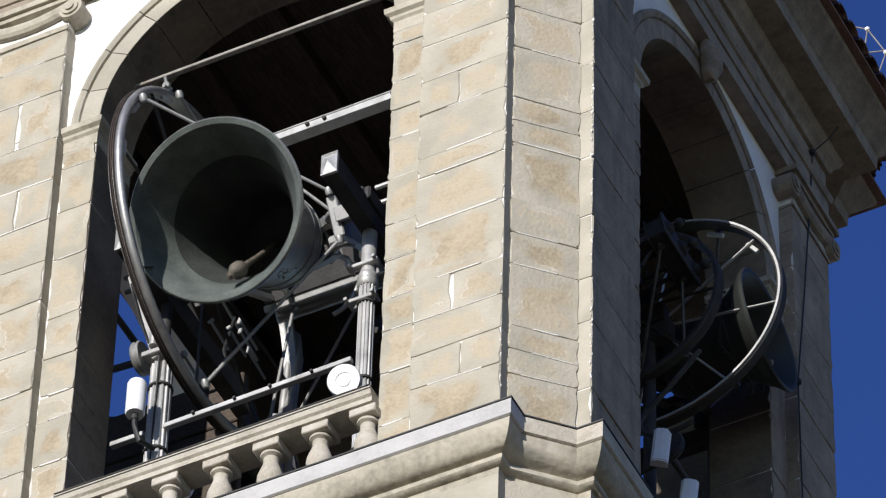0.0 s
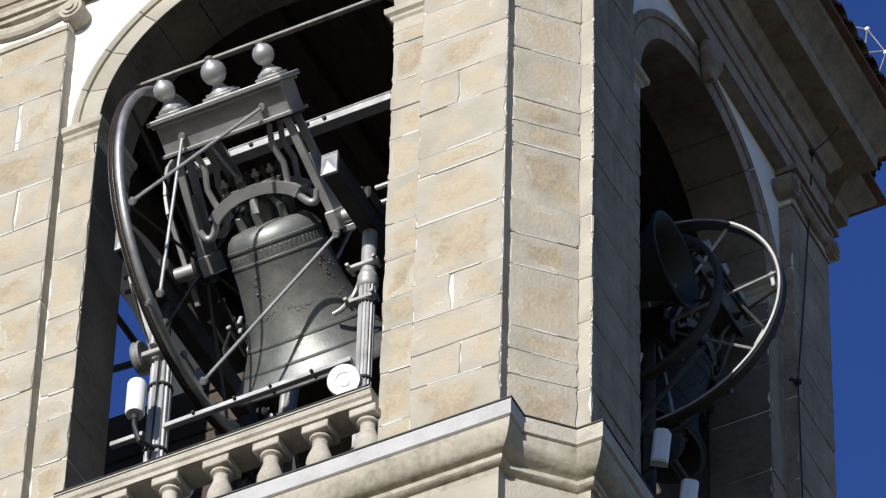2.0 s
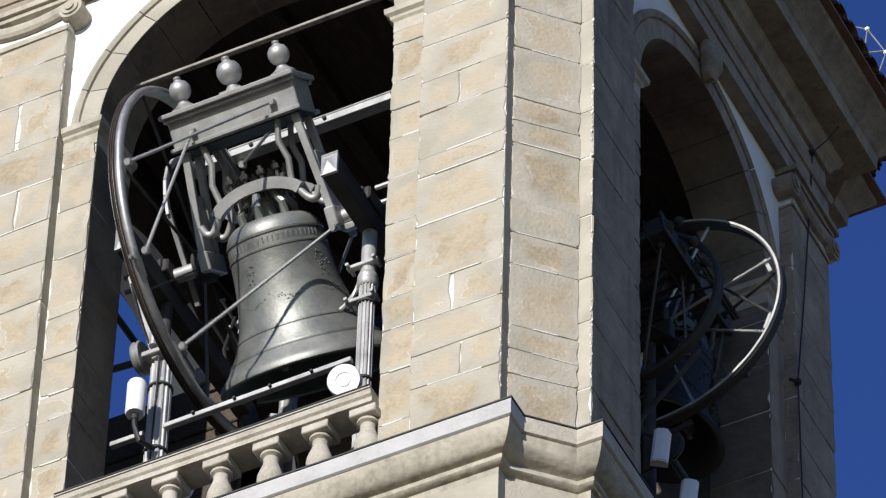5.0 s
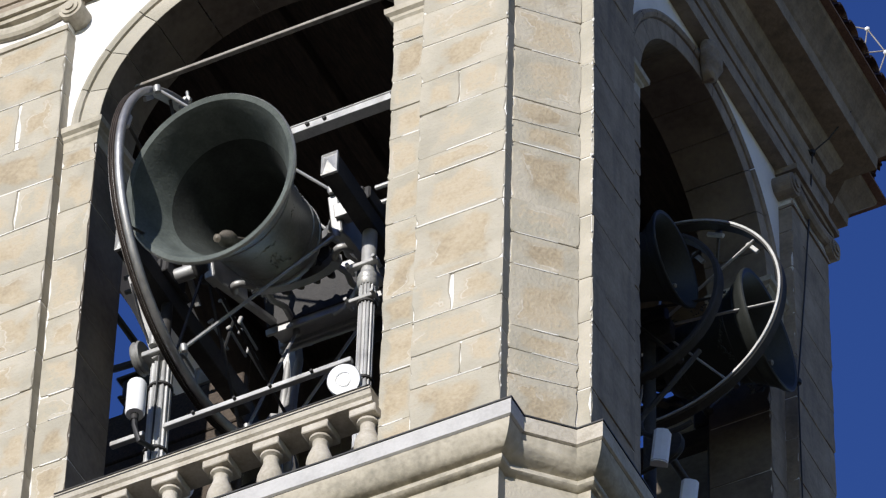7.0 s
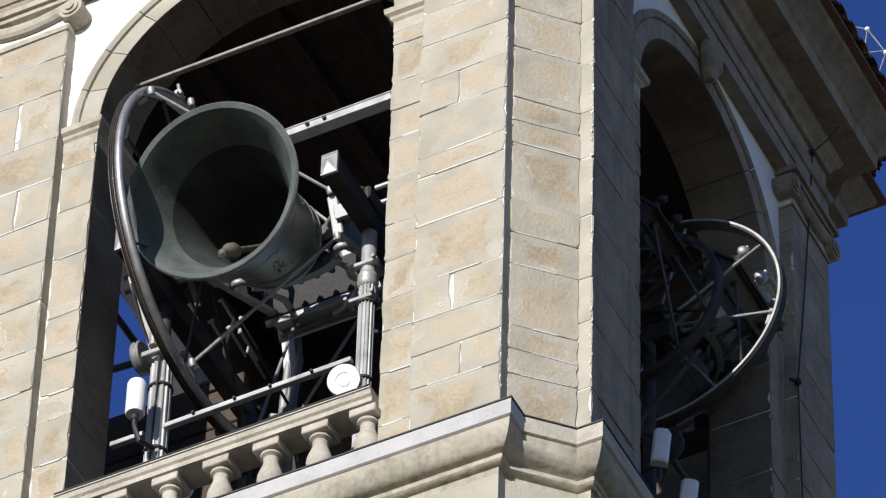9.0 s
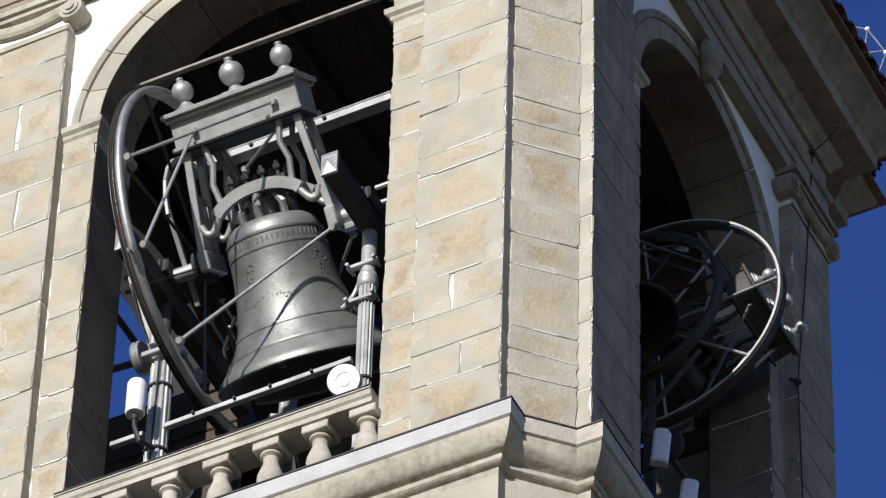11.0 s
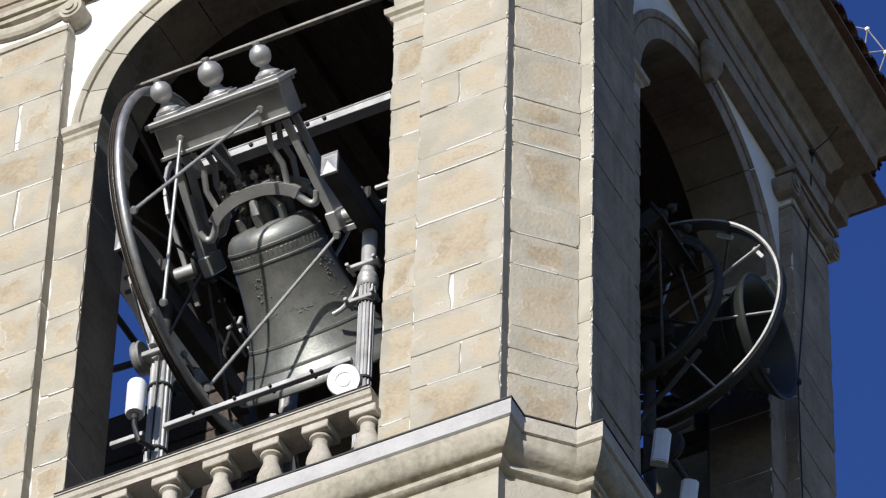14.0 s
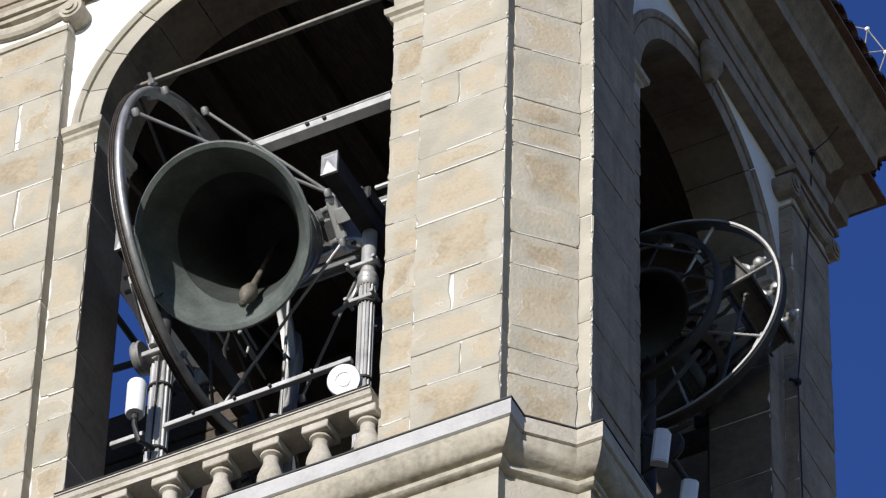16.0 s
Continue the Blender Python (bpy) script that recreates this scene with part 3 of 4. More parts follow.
    lathe(cl, [(0.0, 0.02), (0.03, 0.02), (0.03, -0.05), (0.026, -0.5), (0.034, -0.82), (0.065, -0.88), (0.085, -0.94), (0.085, -0.99), (0.06, -1.05), (0.035, -1.09), (0.04, -1.15), (0.0, -1.16)], 16)
    bmesh.ops.scale(cl, vec=(k * 0.8, k * 0.8, k * 1.08), verts=cl.verts)
    clapper = part("clapper", cl, M_CLAPPER, th, "worn iron clapper", True)
    clapper.location = (0, 0, 0.05 * k)
    # yoke: box beam, cap moulding, balls on plinths
    bm = bmesh.new()
    box(bm, (0, 0, 1.01 * k), (1.08 * k, 0.33 * k, 0.27 * k), 0.008)
    beam = part("yoke_beam", bm, yoke_metal, th, "light grey painted steel yoke beam")
    bm = bmesh.new()
    box(bm, (0, 0, 1.165 * k), (1.16 * k, 0.46 * k, 0.04 * k), 0.008)
    part("cap_plate", bm, yoke_metal, beam)
    # a dark plate closes the beam where its hollow would show
    bm = bmesh.new()
    box(bm, (0, 0, 0.871 * k), (1.072 * k, 0.308 * k, 0.02 * k), 0.004)
    part("underside", bm, M_DARKSTEEL, beam, "dark plate in place of an open underside")
    bm = bmesh.new()
    for sy in (-1, 1):
        box(bm, (0, sy * 0.182 * k, 0.892 * k), (1.12 * k, 0.055 * k, 0.03 * k), 0.005)
    part("lower_moulding", bm, yoke_metal, beam)
    bm = bmesh.new()
    for sy in (-1, 1):
        box(bm, (0, sy * 0.178 * k, 1.13 * k), (1.12 * k, 0.045 * k, 0.03 * k), 0.005)
    part("upper_moulding", bm, yoke_metal, beam)
    for x, s in ((-0.43, 0.86), (0.0, 1.0), (0.43, 0.86)) if not dark else ((-0.43, 0.72), (0.0, 0.8), (0.43, 0.72)):
        bm = bmesh.new()
        lathe(bm, [(r * s * k, (1.188 + z * s + (0.025 if s < 1 else 0.0)) * k) for r, z in ((0.11, 0.0), (0.11, 0.025), (0.085, 0.04), (0.06, 0.06), (0.042, 0.09), (0.045, 0.1), (0.07, 0.115), (0.092, 0.15), (0.1, 0.19), (0.092, 0.23), (0.068, 0.265), (0.035, 0.282), (0.03, 0.29), (0.034, 0.3), (0.03, 0.318), (0.0, 0.325))], 28, c=(x * k, 0, 0))
        box(bm, (x * k, 0, 1.195 * k), (0.24 * s * k, 0.24 * s * k, 0.03 * k), 0.006)
        box(bm, (x * k, 0, 1.218 * k), (0.19 * s * k, 0.19 * s * k, 0.025 * k), 0.006)
        part("ball_finial", bm, M_STEEL if lit else yoke_metal, beam, "grey ball finial on a plinth", True)
    # arms from the beam down to the axle
    for sx in (-1, 1):
        bm = bmesh.new()
        for sy in (-1, 1):
            flat(bm, (sx * 0.47 * k, sy * 0.12 * k, 0.9 * k), (sx * 0.56 * k, sy * 0.13 * k, 0.02), 0.06 * k, 0.045 * k, (0, 1, 0))
        box(bm, (sx * 0.55 * k, 0, 0.0), (0.09 * k, 0.34 * k, 0.16 * k), 0.01)
        flat(bm, (sx * 0.535 * k, 0, 0.55 * k), (sx * 0.555 * k, 0, 0.06 * k), 0.02 * k, 0.2 * k, (0, 1, 0))
        part("yoke_arm", bm, yoke_metal, th, "light grey steel yoke arm")
        bm = bmesh.new()
        rod(bm, (sx * 0.55 * k, 0, 0), (sx * 0.86 * k, 0, 0), 0.06 * k, 18)
        box(bm, (sx * 0.62 * k, 0, -0.09 * k), (0.12 * k, 0.12 * k, 0.05 * k), 0.006)
        part("axle_stub", bm, yoke_metal, th, "", True)
    # arched plates that hold the crown, with hooks to the arms
    for sy in (-1, 1):
        bm = bmesh.new()
        pts = [(-0.36, 0.3), (-0.31, 0.345), (-0.2, 0.395), (-0.08, 0.42), (0.08, 0.42), (0.2, 0.395), (0.31, 0.345), (0.36, 0.3)]
        ribbon(bm, [(x * k, z * k) for x, z in smooth_line(pts)], sy * 0.13 * k, 0.07 * k, 0.09 * k)
        part("crown_strap", bm, yoke_metal, th, "arched grey steel crown plate")
        for sx in (-1, 1):
            bm = bmesh.new()
            tube(bm, smooth_line([(sx * x * k, sy * 0.13 * k, z * k) for x, z in ((0.34, 0.31), (0.38, 0.24), (0.43, 0.19), (0.48, 0.2), (0.51, 0.27))]), 0.031 * k, 10)
            part("crown_hook", bm, yoke_metal, th, "bent round steel hook", True)
    bm = bmesh.new()
    box(bm, (0, 0, 0.45 * k), (0.5 * k, 0.2 * k, 0.04 * k), 0.008)
    part("crown_plate", bm, M_DULLSTEEL, th)
    for x in (-0.2, -0.07, 0.07, 0.2):
        for sy in (-1, 1):
            bm = bmesh.new()
            rod(bm, (x * k, sy * 0.1 * k, 0.3 * k), (x * k, sy * 0.1 * k, 0.58 * k), 0.017 * k, 8)
            rod(bm, (x * k, sy * 0.1 * k, 0.515 * k), (x * k, sy * 0.1 * k, 0.55 * k), 0.034 * k, 6)
            part("bolt", bm, M_DULLSTEEL, th)
    for sx in (-1, 1):
        for sy in (-1, 1):
            bm = bmesh.new()
            tube(bm, [(sx * 0.3 * k, sy * 0.12 * k, 0.36 * k), (sx * 0.33 * k, sy * 0.13 * k, 0.55 * k), (sx * 0.29 * k, sy * 0.13 * k, 0.7 * k), (sx * 0.33 * k, sy * 0.13 * k, 0.89 * k)], 0.026 * k, 8)
            part("hanger", bm, yoke_metal, th, "", True)
    # drive wheel: grooved rim, spokes, hub
    xw, R = side * 0.61 * k, wheel_r
    if dark:
        bm = bmesh.new()
        lathe(bm, [(R - 0.03, -0.045), (R, -0.045), (R + 0.012, -0.03), (R + 0.004, -0.02), (R + 0.004, 0.03), (R + 0.012, 0.045), (R - 0.03, 0.045)], 96, "x", (xw, 0, 0), True)
        rim = part("wheel_rim", bm, M_DARKSTEEL, th, "slim steel wheel rim, shade put into its dark colour", True)
        # pale ring paints the sun on the rim's front; the body is shade-dark
        if lit:
            bm = bmesh.new()
            lathe(bm, [(R - 0.017, -0.056), (R + 0.002, -0.056), (R + 0.002, -0.0455), (R - 0.017, -0.0455)], 96, "x", (xw, 0, 0), True)
            part("rim_edge", bm, M_CAST, rim, "pale front edge of the rim, sunlight put into its colour", True)
    else:
        bm = bmesh.new()
        lathe(bm, [(q, x) for q, x in [(R - 0.05, -0.055), (R - 0.004, -0.055), (R - 0.004, -0.048), (R - 0.03, -0.044), (R - 0.03, -0.03), (R - 0.004, -0.026), (R - 0.004, -0.018), (R - 0.022, -0.014), (R - 0.006, -0.002), (R + 0.003, 0.018), (R + 0.003, 0.034), (R - 0.006, 0.05), (R - 0.02, 0.058), (R - 0.05, 0.055)]], 96, "x", (xw, 0, 0), True)
        rim = part("wheel_rim", bm, rim_metal, th, "grooved grey steel wheel rim", True)
        bm = bmesh.new()
        for x0 in (-0.053, -0.036, -0.019):
            lathe(bm, [(R - 0.03, x0), (R - 0.004, x0), (R + 0.006, x0 + 0.004), (R + 0.006, x0 + 0.011), (R - 0.004, x0 + 0.015), (R - 0.03, x0 + 0.015)], 96, "x", (xw, 0, 0), True)
        part("drive_rope", bm, M_ROPE, rim, "dark drive rope in three turns on the wheel", True)
        q = radians(183)
        bm = bmesh.new()
        up, along = Vector((0, math.cos(q), math.sin(q))), Vector((0, -math.sin(q), math.cos(q)))
        foot = Vector((xw + 0.04, 0, 0)) + up * (R - 0.01)
        rod(bm, foot, foot + up * 0.12, 0.014, 8)
        rod(bm, foot + up * 0.03 - along * 0.07, foot + up * 0.03 + along * 0.07, 0.014, 8)
        rod(bm, foot + up * 0.05 - along * 0.02, foot + up * 0.05 + along * 0.02, 0.026, 8)
        part("rope_clamp", bm, M_STEEL, rim, "grey bolted rope clamp", True)
    for i in range(8):
        a = 2 * math.pi * (i + 0.3) / 8
        bm = bmesh.new()
        flat(bm, (xw, 0.1 * k * math.cos(a), 0.1 * k * math.sin(a)), (xw, (R - 0.04) * math.cos(a), (R - 0.04) * math.sin(a)), 0.014, 0.026, (1, 0, 0))
        part("spoke", bm, M_CAST if dark and lit else M_DARKSTEEL, rim)
    bm = bmesh.new()
    lathe(bm, [(0.0, -0.06), (0.13 * k, -0.06), (0.14 * k, -0.03), (0.14 * k, 0.03), (0.13 * k, 0.06), (0.0, 0.06)], 24, "x", (xw, 0, 0))
    part("hub", bm, M_DARKSTEEL, rim, "", True)
    # brace rods between beam, arm and wheel
    if rods:
        s = R / 1.4
        xr = xw + 0.11 * k
        for a, b, name2 in (((0.34 * k, -0.185 * k, 1.0 * k), (xr, -1.22 * s, 0.65 * s), "brace_rod"), ((-0.35 * k, -0.185 * k, 1.0 * k), (xr, -1.34 * s, -0.04 * s), "brace_rod"), ((0.555 * k, -0.2 * k, -0.1 * k), (xr, -1.13 * s, -0.75 * s), "brace_rod"),
                            ((0.34 * k, 0.185 * k, 1.0 * k), (xr, 1.05 * s, 0.88 * s), "brace_rod"), ((-0.35 * k, 0.185 * k, 1.0 * k), (xr, 1.34 * s, 0.2 * s), "brace_rod"), ((0.555 * k, 0.2 * k, -0.1 * k), (xr, 1.13 * s, -0.75 * s), "brace_rod")):
            bm = bmesh.new()
            rod(bm, a, b, 0.0135, 8)
            for e in (a, b):
                lathe(bm, [(0.0, -0.03), (0.026, -0.03), (0.032, 0.0), (0.026, 0.03), (0.0, 0.03)], 10, "y", e)
            part(name2, bm, M_DULLSTEEL if dark else M_STEEL, th, "thin steel brace rod", True)
        # flat clamps on the rim
        for ang in (150, 186, 215, 240):
            a = radians(ang)
            bm = bmesh.new()
            box(bm, (xw + 0.03, (R - 0.09) * math.cos(a), (R - 0.09) * math.sin(a)), (0.03, 0.16, 0.035), 0.004, Matrix.Rotation(a + math.pi / 2, 3, "X"))
            part("rim_clamp", bm, M_STEEL, rim)
    return tagged(th, label, "bell", "bells in the belfry"), clapper


bell_front, clapper_front = bell_unit("tower_bell", 1.0, 1.455, "large patinated bronze bell on a counterweighted steel yoke")
bell_east, clapper_east = bell_unit("tower_bell", 0.72, 1.095, "middle bronze bell, coloured dark for the shade of the side arch", dark=True)
bell_small, clapper_small = bell_unit("tower_bell", 0.56, 0.822, "smaller bronze bell, coloured dark for the shade of the side arch", lit=False, side=1, dark=True)
bell_west, clapper_west = bell_unit("tower_bell", 0.75, 1.05, "bronze bell deep inside the belfry, coloured dark for shade", lit=False, dark=True)


# ---- bell frames ----
def column(parent, x, y, z0, z1, zc, tall, R):
    """A fluted tubular column with bands and a collar, and a plain pipe above it."""
    bm = bmesh.new()
    n = 14
    pts = []
    for i in range(n * 4):
        a = 2 * math.pi * i / (n * 4)
        r = R if i % 4 in (0, 1) else R - 0.01
        pts.append((x + r * math.cos(a), y + r * math.sin(a)))
    prism(bm, pts, z0, zc)
    col = part("column", bm, M_CAST, parent, "fluted grey cast column")
    for z in (z0 + 0.75, z0 + 1.5, zc - 0.25):
        bm = bmesh.new()
        lathe(bm, [(R - 0.01, z - 0.012), (R + 0.012, z - 0.01), (R + 0.012, z + 0.01), (R - 0.01, z + 0.012)], 24, c=(x, y, 0))
        part("band", bm, M_DARKSTEEL, col, "", True)
    if tall:
        column_fittings(col, x, y, zc, R)
    bm = bmesh.new()
    lathe(bm, [(0.058, zc - 0.02), (0.058, z1 - 0.28), (0.052, z1 - 0.27), (0.052, z1 - 0.05)] if tall else [(0.045, zc - 0.02), (0.045, z1 - 0.05)], 24, c=(x, y, 0))
    part("upper_pipe", bm, M_CAST if tall else M_DARKSTEEL, parent, "plain grey pipe" if tall else "dark post", True)
    bm = bmesh.new()
    box(bm, (x, y, z1), (0.13, 0.3, 0.16), 0.015)
    box(bm, (x, y, z1 - 0.1), (0.17, 0.4, 0.04), 0.008)
    for sy in (-1, 1):
        rod(bm, (x, y + sy * 0.16, z1 - 0.16), (x, y + sy * 0.16, z1 + 0.06), 0.018, 8)
    part("bearing_block", bm, M_DARKSTEEL, parent, "dark greased bearing block")


def column_fittings(col, x, y, zc, R):
    """The moulded collar and the two bolted clamps of a column."""
    bm = bmesh.new()
    lathe(bm, [(R, zc - 0.06), (R + 0.016, zc - 0.04), (R + 0.02, zc - 0.01), (R + 0.006, zc + 0.01), (R + 0.018, zc + 0.04), (R + 0.01, zc + 0.07), (R - 0.02, zc + 0.09)], 24, c=(x, y, 0))
    part("collar", bm, M_CAST, col, "", True)
    for z in (zc - 0.22, zc + 0.16):
        bm = bmesh.new()
        box(bm, (x - 0.02, y - 0.05, z), (0.26, 0.05, 0.035), 0.004)
        for s in (-1, 1):
            rod(bm, (x - 0.02 + s * 0.11, y - 0.11, z), (x - 0.02 + s * 0.11, y + 0.02, z), 0.016, 8)
        part("clamp", bm, M_STEEL, col)


frame_front = empty("bell_stand")
tagged(frame_front, "grey steel bell frame on fluted columns", "bell frame")
column(frame_front, -3.25, 0.705, 0.0, 3.43, 2.44, False, 0.088)
column(frame_front, -1.50, 0.705, 0.0, 3.43, 2.58, True, 0.064)


def pyramid_cap(bm, x, y, z, w, h, axis="y"):
    """A plate with a raised rim and a low pyramid, on a tube's end."""
    rim = [(-w / 2, -h / 2), (w / 2, -h / 2), (w / 2, h / 2), (-w / 2, h / 2)]
    rings = [[(a * q, b * q, d) for a, b in rim] for q, d in ((1.0, 0.02), (1.06, 0.0), (1.06, -0.012), (0.98, -0.016), (0.86, -0.004))]
    vs = [[bm.verts.new((x + a, y + d, z + b)) for a, b, d in r] for r in rings]
    tip = bm.verts.new((x, y - 0.045, z))
    for p, q in zip(vs, vs[1:]):
        for i in range(4):
            bm.faces.new((p[i], p[(i + 1) % 4], q[(i + 1) % 4], q[i]))
    for i in range(4):
        bm.faces.new((vs[-1][i], vs[-1][(i + 1) % 4], tip))
    bm.faces.new(vs[0])


for x in (-3.27, -1.50):
    bm = bmesh.new()
    box(bm, (x, 1.02, 3.235), (0.13, 1.96, 0.215), 0.008)
    tube_part = part("side_beam", bm, M_DARKSTEEL, frame_front, "dark square steel side beam")
    bm = bmesh.new()
    pyramid_cap(bm, x, 0.03, 3.24, 0.13, 0.215)
    part("end_cap", bm, M_CAST, tube_part, "pale pyramid end cap")
bm = bmesh.new()
flat(bm, (-3.62, 0.66, 1.71), (-3.33, 0.66, 1.71), 0.05, 0.045)
flat(bm, (-3.165, 0.66, 1.71), (-1.58, 0.66, 1.73), 0.05, 0.045)
bar = part("lower_crossbar", bm, M_CAST, frame_front, "pale steel crossbar")
for x in (-2.9, -2.55, -2.25, -1.9):
    bm = bmesh.new()
    rod(bm, (x, 0.61, 1.72), (x, 0.7, 1.72), 0.014, 6)
    part("bolt", bm, M_DARKSTEEL, bar)
bm = bmesh.new()
flat(bm, (-3.25, 0.62, 2.46), (-3.53, 0.62, 3.5), 0.07, 0.05, (0, 1, 0))
part("side_strut", bm, M_STEEL, frame_front, "inclined grey strut")
bm = bmesh.new()
box(bm, (-3.25, 0.66, 2.5), (0.22, 0.2, 0.05), 0.006)
rod(bm, (-3.25, 0.55, 2.53), (-3.25, 0.55, 2.66), 0.035, 12)
rod(bm, (-3.16, 0.6, 2.5), (-3.16, 0.6, 2.6), 0.025, 8)
part("head_bracket", bm, M_STEEL, frame_front, "bolted grey bracket")
for (a, b) in (((-3.78, 0.9, 3.87), (-3.55, 0.9, 3.87)), ((-3.76, 0.9, 3.7), (-3.53, 0.9, 3.7)), ((-1.52, 0.8, 3.75), (-1.0, 0.8, 3.75)), ((-1.50, 0.8, 3.56), (-1.0, 0.8, 3.56))):
    bm = bmesh.new()
    rod(bm, a, b, 0.02, 8)
    part("tie_rod", bm, M_STEEL, frame_front, "", True)
bm = bmesh.new()
lathe(bm, [(0.0, -0.035), (0.13, -0.035), (0.14, -0.02), (0.125, 0.0), (0.14, 0.02), (0.13, 0.035), (0.0, 0.035)], 28, "x", (-3.44, 0.7, 2.62))
rod(bm, (-3.46, 0.7, 2.62), (-3.25, 0.7, 2.62), 0.03, 10)
part("pulley", bm, M_STEEL, frame_front, "grey rope pulley", True)
# curved guide rail beside the wheel
bm = bmesh.new()
for a0 in range(-30, 75, 15):
    p = [(-3.12, 0.95 - 0.62 * math.cos(radians(a)), 4.12 + 0.62 * math.sin(radians(a))) for a in (a0, a0 + 15)]
    flat(bm, p[0], p[1], 0.05, 0.03, (1, 0, 0))
part("guide_arc", bm, M_STEEL, frame_front, "curved grey guide arc")
bm = bmesh.new()
flat(bm, (-3.12, 0.4, 3.85), (-3.12, 0.95, 3.3), 0.04, 0.04, (1, 0, 0))
part("guide_stay", bm, M_STEEL, frame_front)

# drive motor and its small parts, behind the swinging bell
motor = empty("bell_motor")
tagged(motor, "dark electric bell motor with levers on a tall post", "motor")
bm = bmesh.new()
rod(bm, (-3.85, 2.3, 3.5), (-3.4, 2.3, 3.5), 0.17, 28)
part("motor_body", bm, M_DARKSTEEL, motor, "dark motor casing", True)
bm = bmesh.new()
box(bm, (-3.7, 2.3, 1.6), (0.14, 0.14, 3.3), 0.01)
part("post", bm, M_DARKSTEEL, motor)
bm = bmesh.new()
box(bm, (-3.72, 2.25, 3.88), (0.13, 0.3, 0.17), 0.01)
part("arm_tube", bm, M_DARKSTEEL, motor)
bm = bmesh.new()
pyramid_cap(bm, -3.72, 2.095, 3.88, 0.14, 0.18)
part("end_cap", bm, M_CAST, motor, "pale pyramid cap")
for c, s in (((-3.92, 2.1, 4.213), (0.07, 0.07, 0.08)), ((-3.78, 2.1, 4.13), (0.07, 0.03, 0.035)), ((-3.69, 2.1, 4.06), (0.09, 0.03, 0.04)), ((-3.64, 2.1, 3.98), (0.06, 0.05, 0.06)), ((-3.41, 2.1, 4.25), (0.05, 0.04, 0.08)), ((-3.42, 2.1, 4.38), (0.05, 0.04, 0.12)),
             ((-3.52, 2.1, 4.345), (0.06, 0.03, 0.05)), ((-3.6, 2.1, 4.7), (0.09, 0.03, 0.05)), ((-3.69, 2.1, 4.5), (0.08, 0.03, 0.04)), ((-3.79, 2.1, 3.74), (0.11, 0.03, 0.03)), ((-3.95, 2.1, 3.72), (0.08, 0.03, 0.03)), ((-3.33, 2.1, 4.0), (0.03, 0.03, 0.1))):
    bm = bmesh.new()
    box(bm, c, [q * 0.7 for q in s], 0.006, Matrix.Rotation(random.uniform(-0.6, 0.6), 3, "Y"))
    rod(bm, c, (c[0], c[1] + 0.3, c[2] - 0.05), 0.012, 6)
    part("fitting", bm, M_STEEL, motor)
bm = bmesh.new()
rod(bm, (-3.57, 2.1, 3.46), (-3.62, 2.1, 4.05), 0.024, 10)
part("lever", bm, M_STEEL, motor, "grey lever", True)
bm = bmesh.new()
tube(bm, [(-3.5, 2.1, 3.0), (-3.54, 2.1, 3.4), (-3.48, 2.1, 3.7), (-3.55, 2.1, 4.1), (-3.5, 2.15, 4.5)], 0.014, 6)
part("hose", bm, M_CABLE, motor, "black hose", True)

# two conduit pipes rising from the floor
for dx, top in ((0.0, 4.3), (0.085, 4.05)):
    bm = bmesh.new()
    tube(bm, [(-3.0 + dx, 2.12, -0.05), (-3.0 + dx, 2.12, 2.9), (-2.985 + dx, 2.12, 3.3), (-2.955 + dx, 2.12, 3.7), (-3.0 + dx, 2.14, 4.0), (-3.03 + dx, 2.16, top)], 0.036, 10)
    tagged(part("conduit", bm, M_STEEL, None, "", True), "grey bent conduit pipe inside the belfry", "pipe")
bm = bmesh.new()
box(bm, (-3.05, 2.1, 3.08), (0.12, 0.06, 0.1), 0.01, Matrix.Rotation(0.5, 3, "Y"))
rod(bm, (-3.08, 2.12, -0.05), (-3.08, 2.12, 3.05), 0.02, 8)
tagged(part("junction_box", bm, M_STEEL), "small grey junction box on a thin stem", "junction box")

bm = bmesh.new()
tube(bm, smooth_line([(-1.95, 1.0, 2.72), (-1.86, 1.0, 2.76), (-1.76, 1.0, 2.9), (-1.7, 0.98, 3.08), (-1.66, 0.95, 3.2)]), 0.02, 8)
tagged(part("hose", bm, M_STEEL, None, "", True), "grey flexible hose by the bearing column", "hose")
for k, (a, b) in enumerate((((-3.3, 0.56, 2.6), (-3.5, 0.56, 3.35)), ((-3.22, 0.6, 2.5), (-3.27, 0.66, 0.2)))):
    bm = bmesh.new()
    tube(bm, arc_pts(a, b, 0.04), 0.009, 6)
    tagged(part("cable", bm, M_CABLE, None, "", True), "thin black cable along the bell stand", "cable")

# iron tie bar in the arch and the steel beam behind the bell
bm = bmesh.new()
flat(bm, (-3.5, 0.37, 5.45), (-1.2, 0.37, 5.45), 0.045, 0.03)
tagged(part("tie_bar", bm, M_IRON), "sunlit iron tie bar across the arch", "tie bar", kind="structure")
support = empty("support_beam")
bm = bmesh.new()
box(bm, (-1.94, 0.9, 4.9), (2.68, 0.03, 0.07), 0.004)
box(bm, (-1.94, 0.93, 4.945), (2.68, 0.1, 0.012), 0.003)
box(bm, (-1.94, 0.93, 4.86), (2.68, 0.1, 0.012), 0.003)
part("girder", bm, M_CAST, support)
for x in (-1.45, -2.05, -2.2, -2.7):
    bm = bmesh.new()
    rod(bm, (x, 0.86, 4.9), (x, 0.92, 4.9), 0.018, 6)
    part("bolt", bm, M_DARKSTEEL, support)
tagged(support, "pale grey steel channel beam behind the bell", "beam")

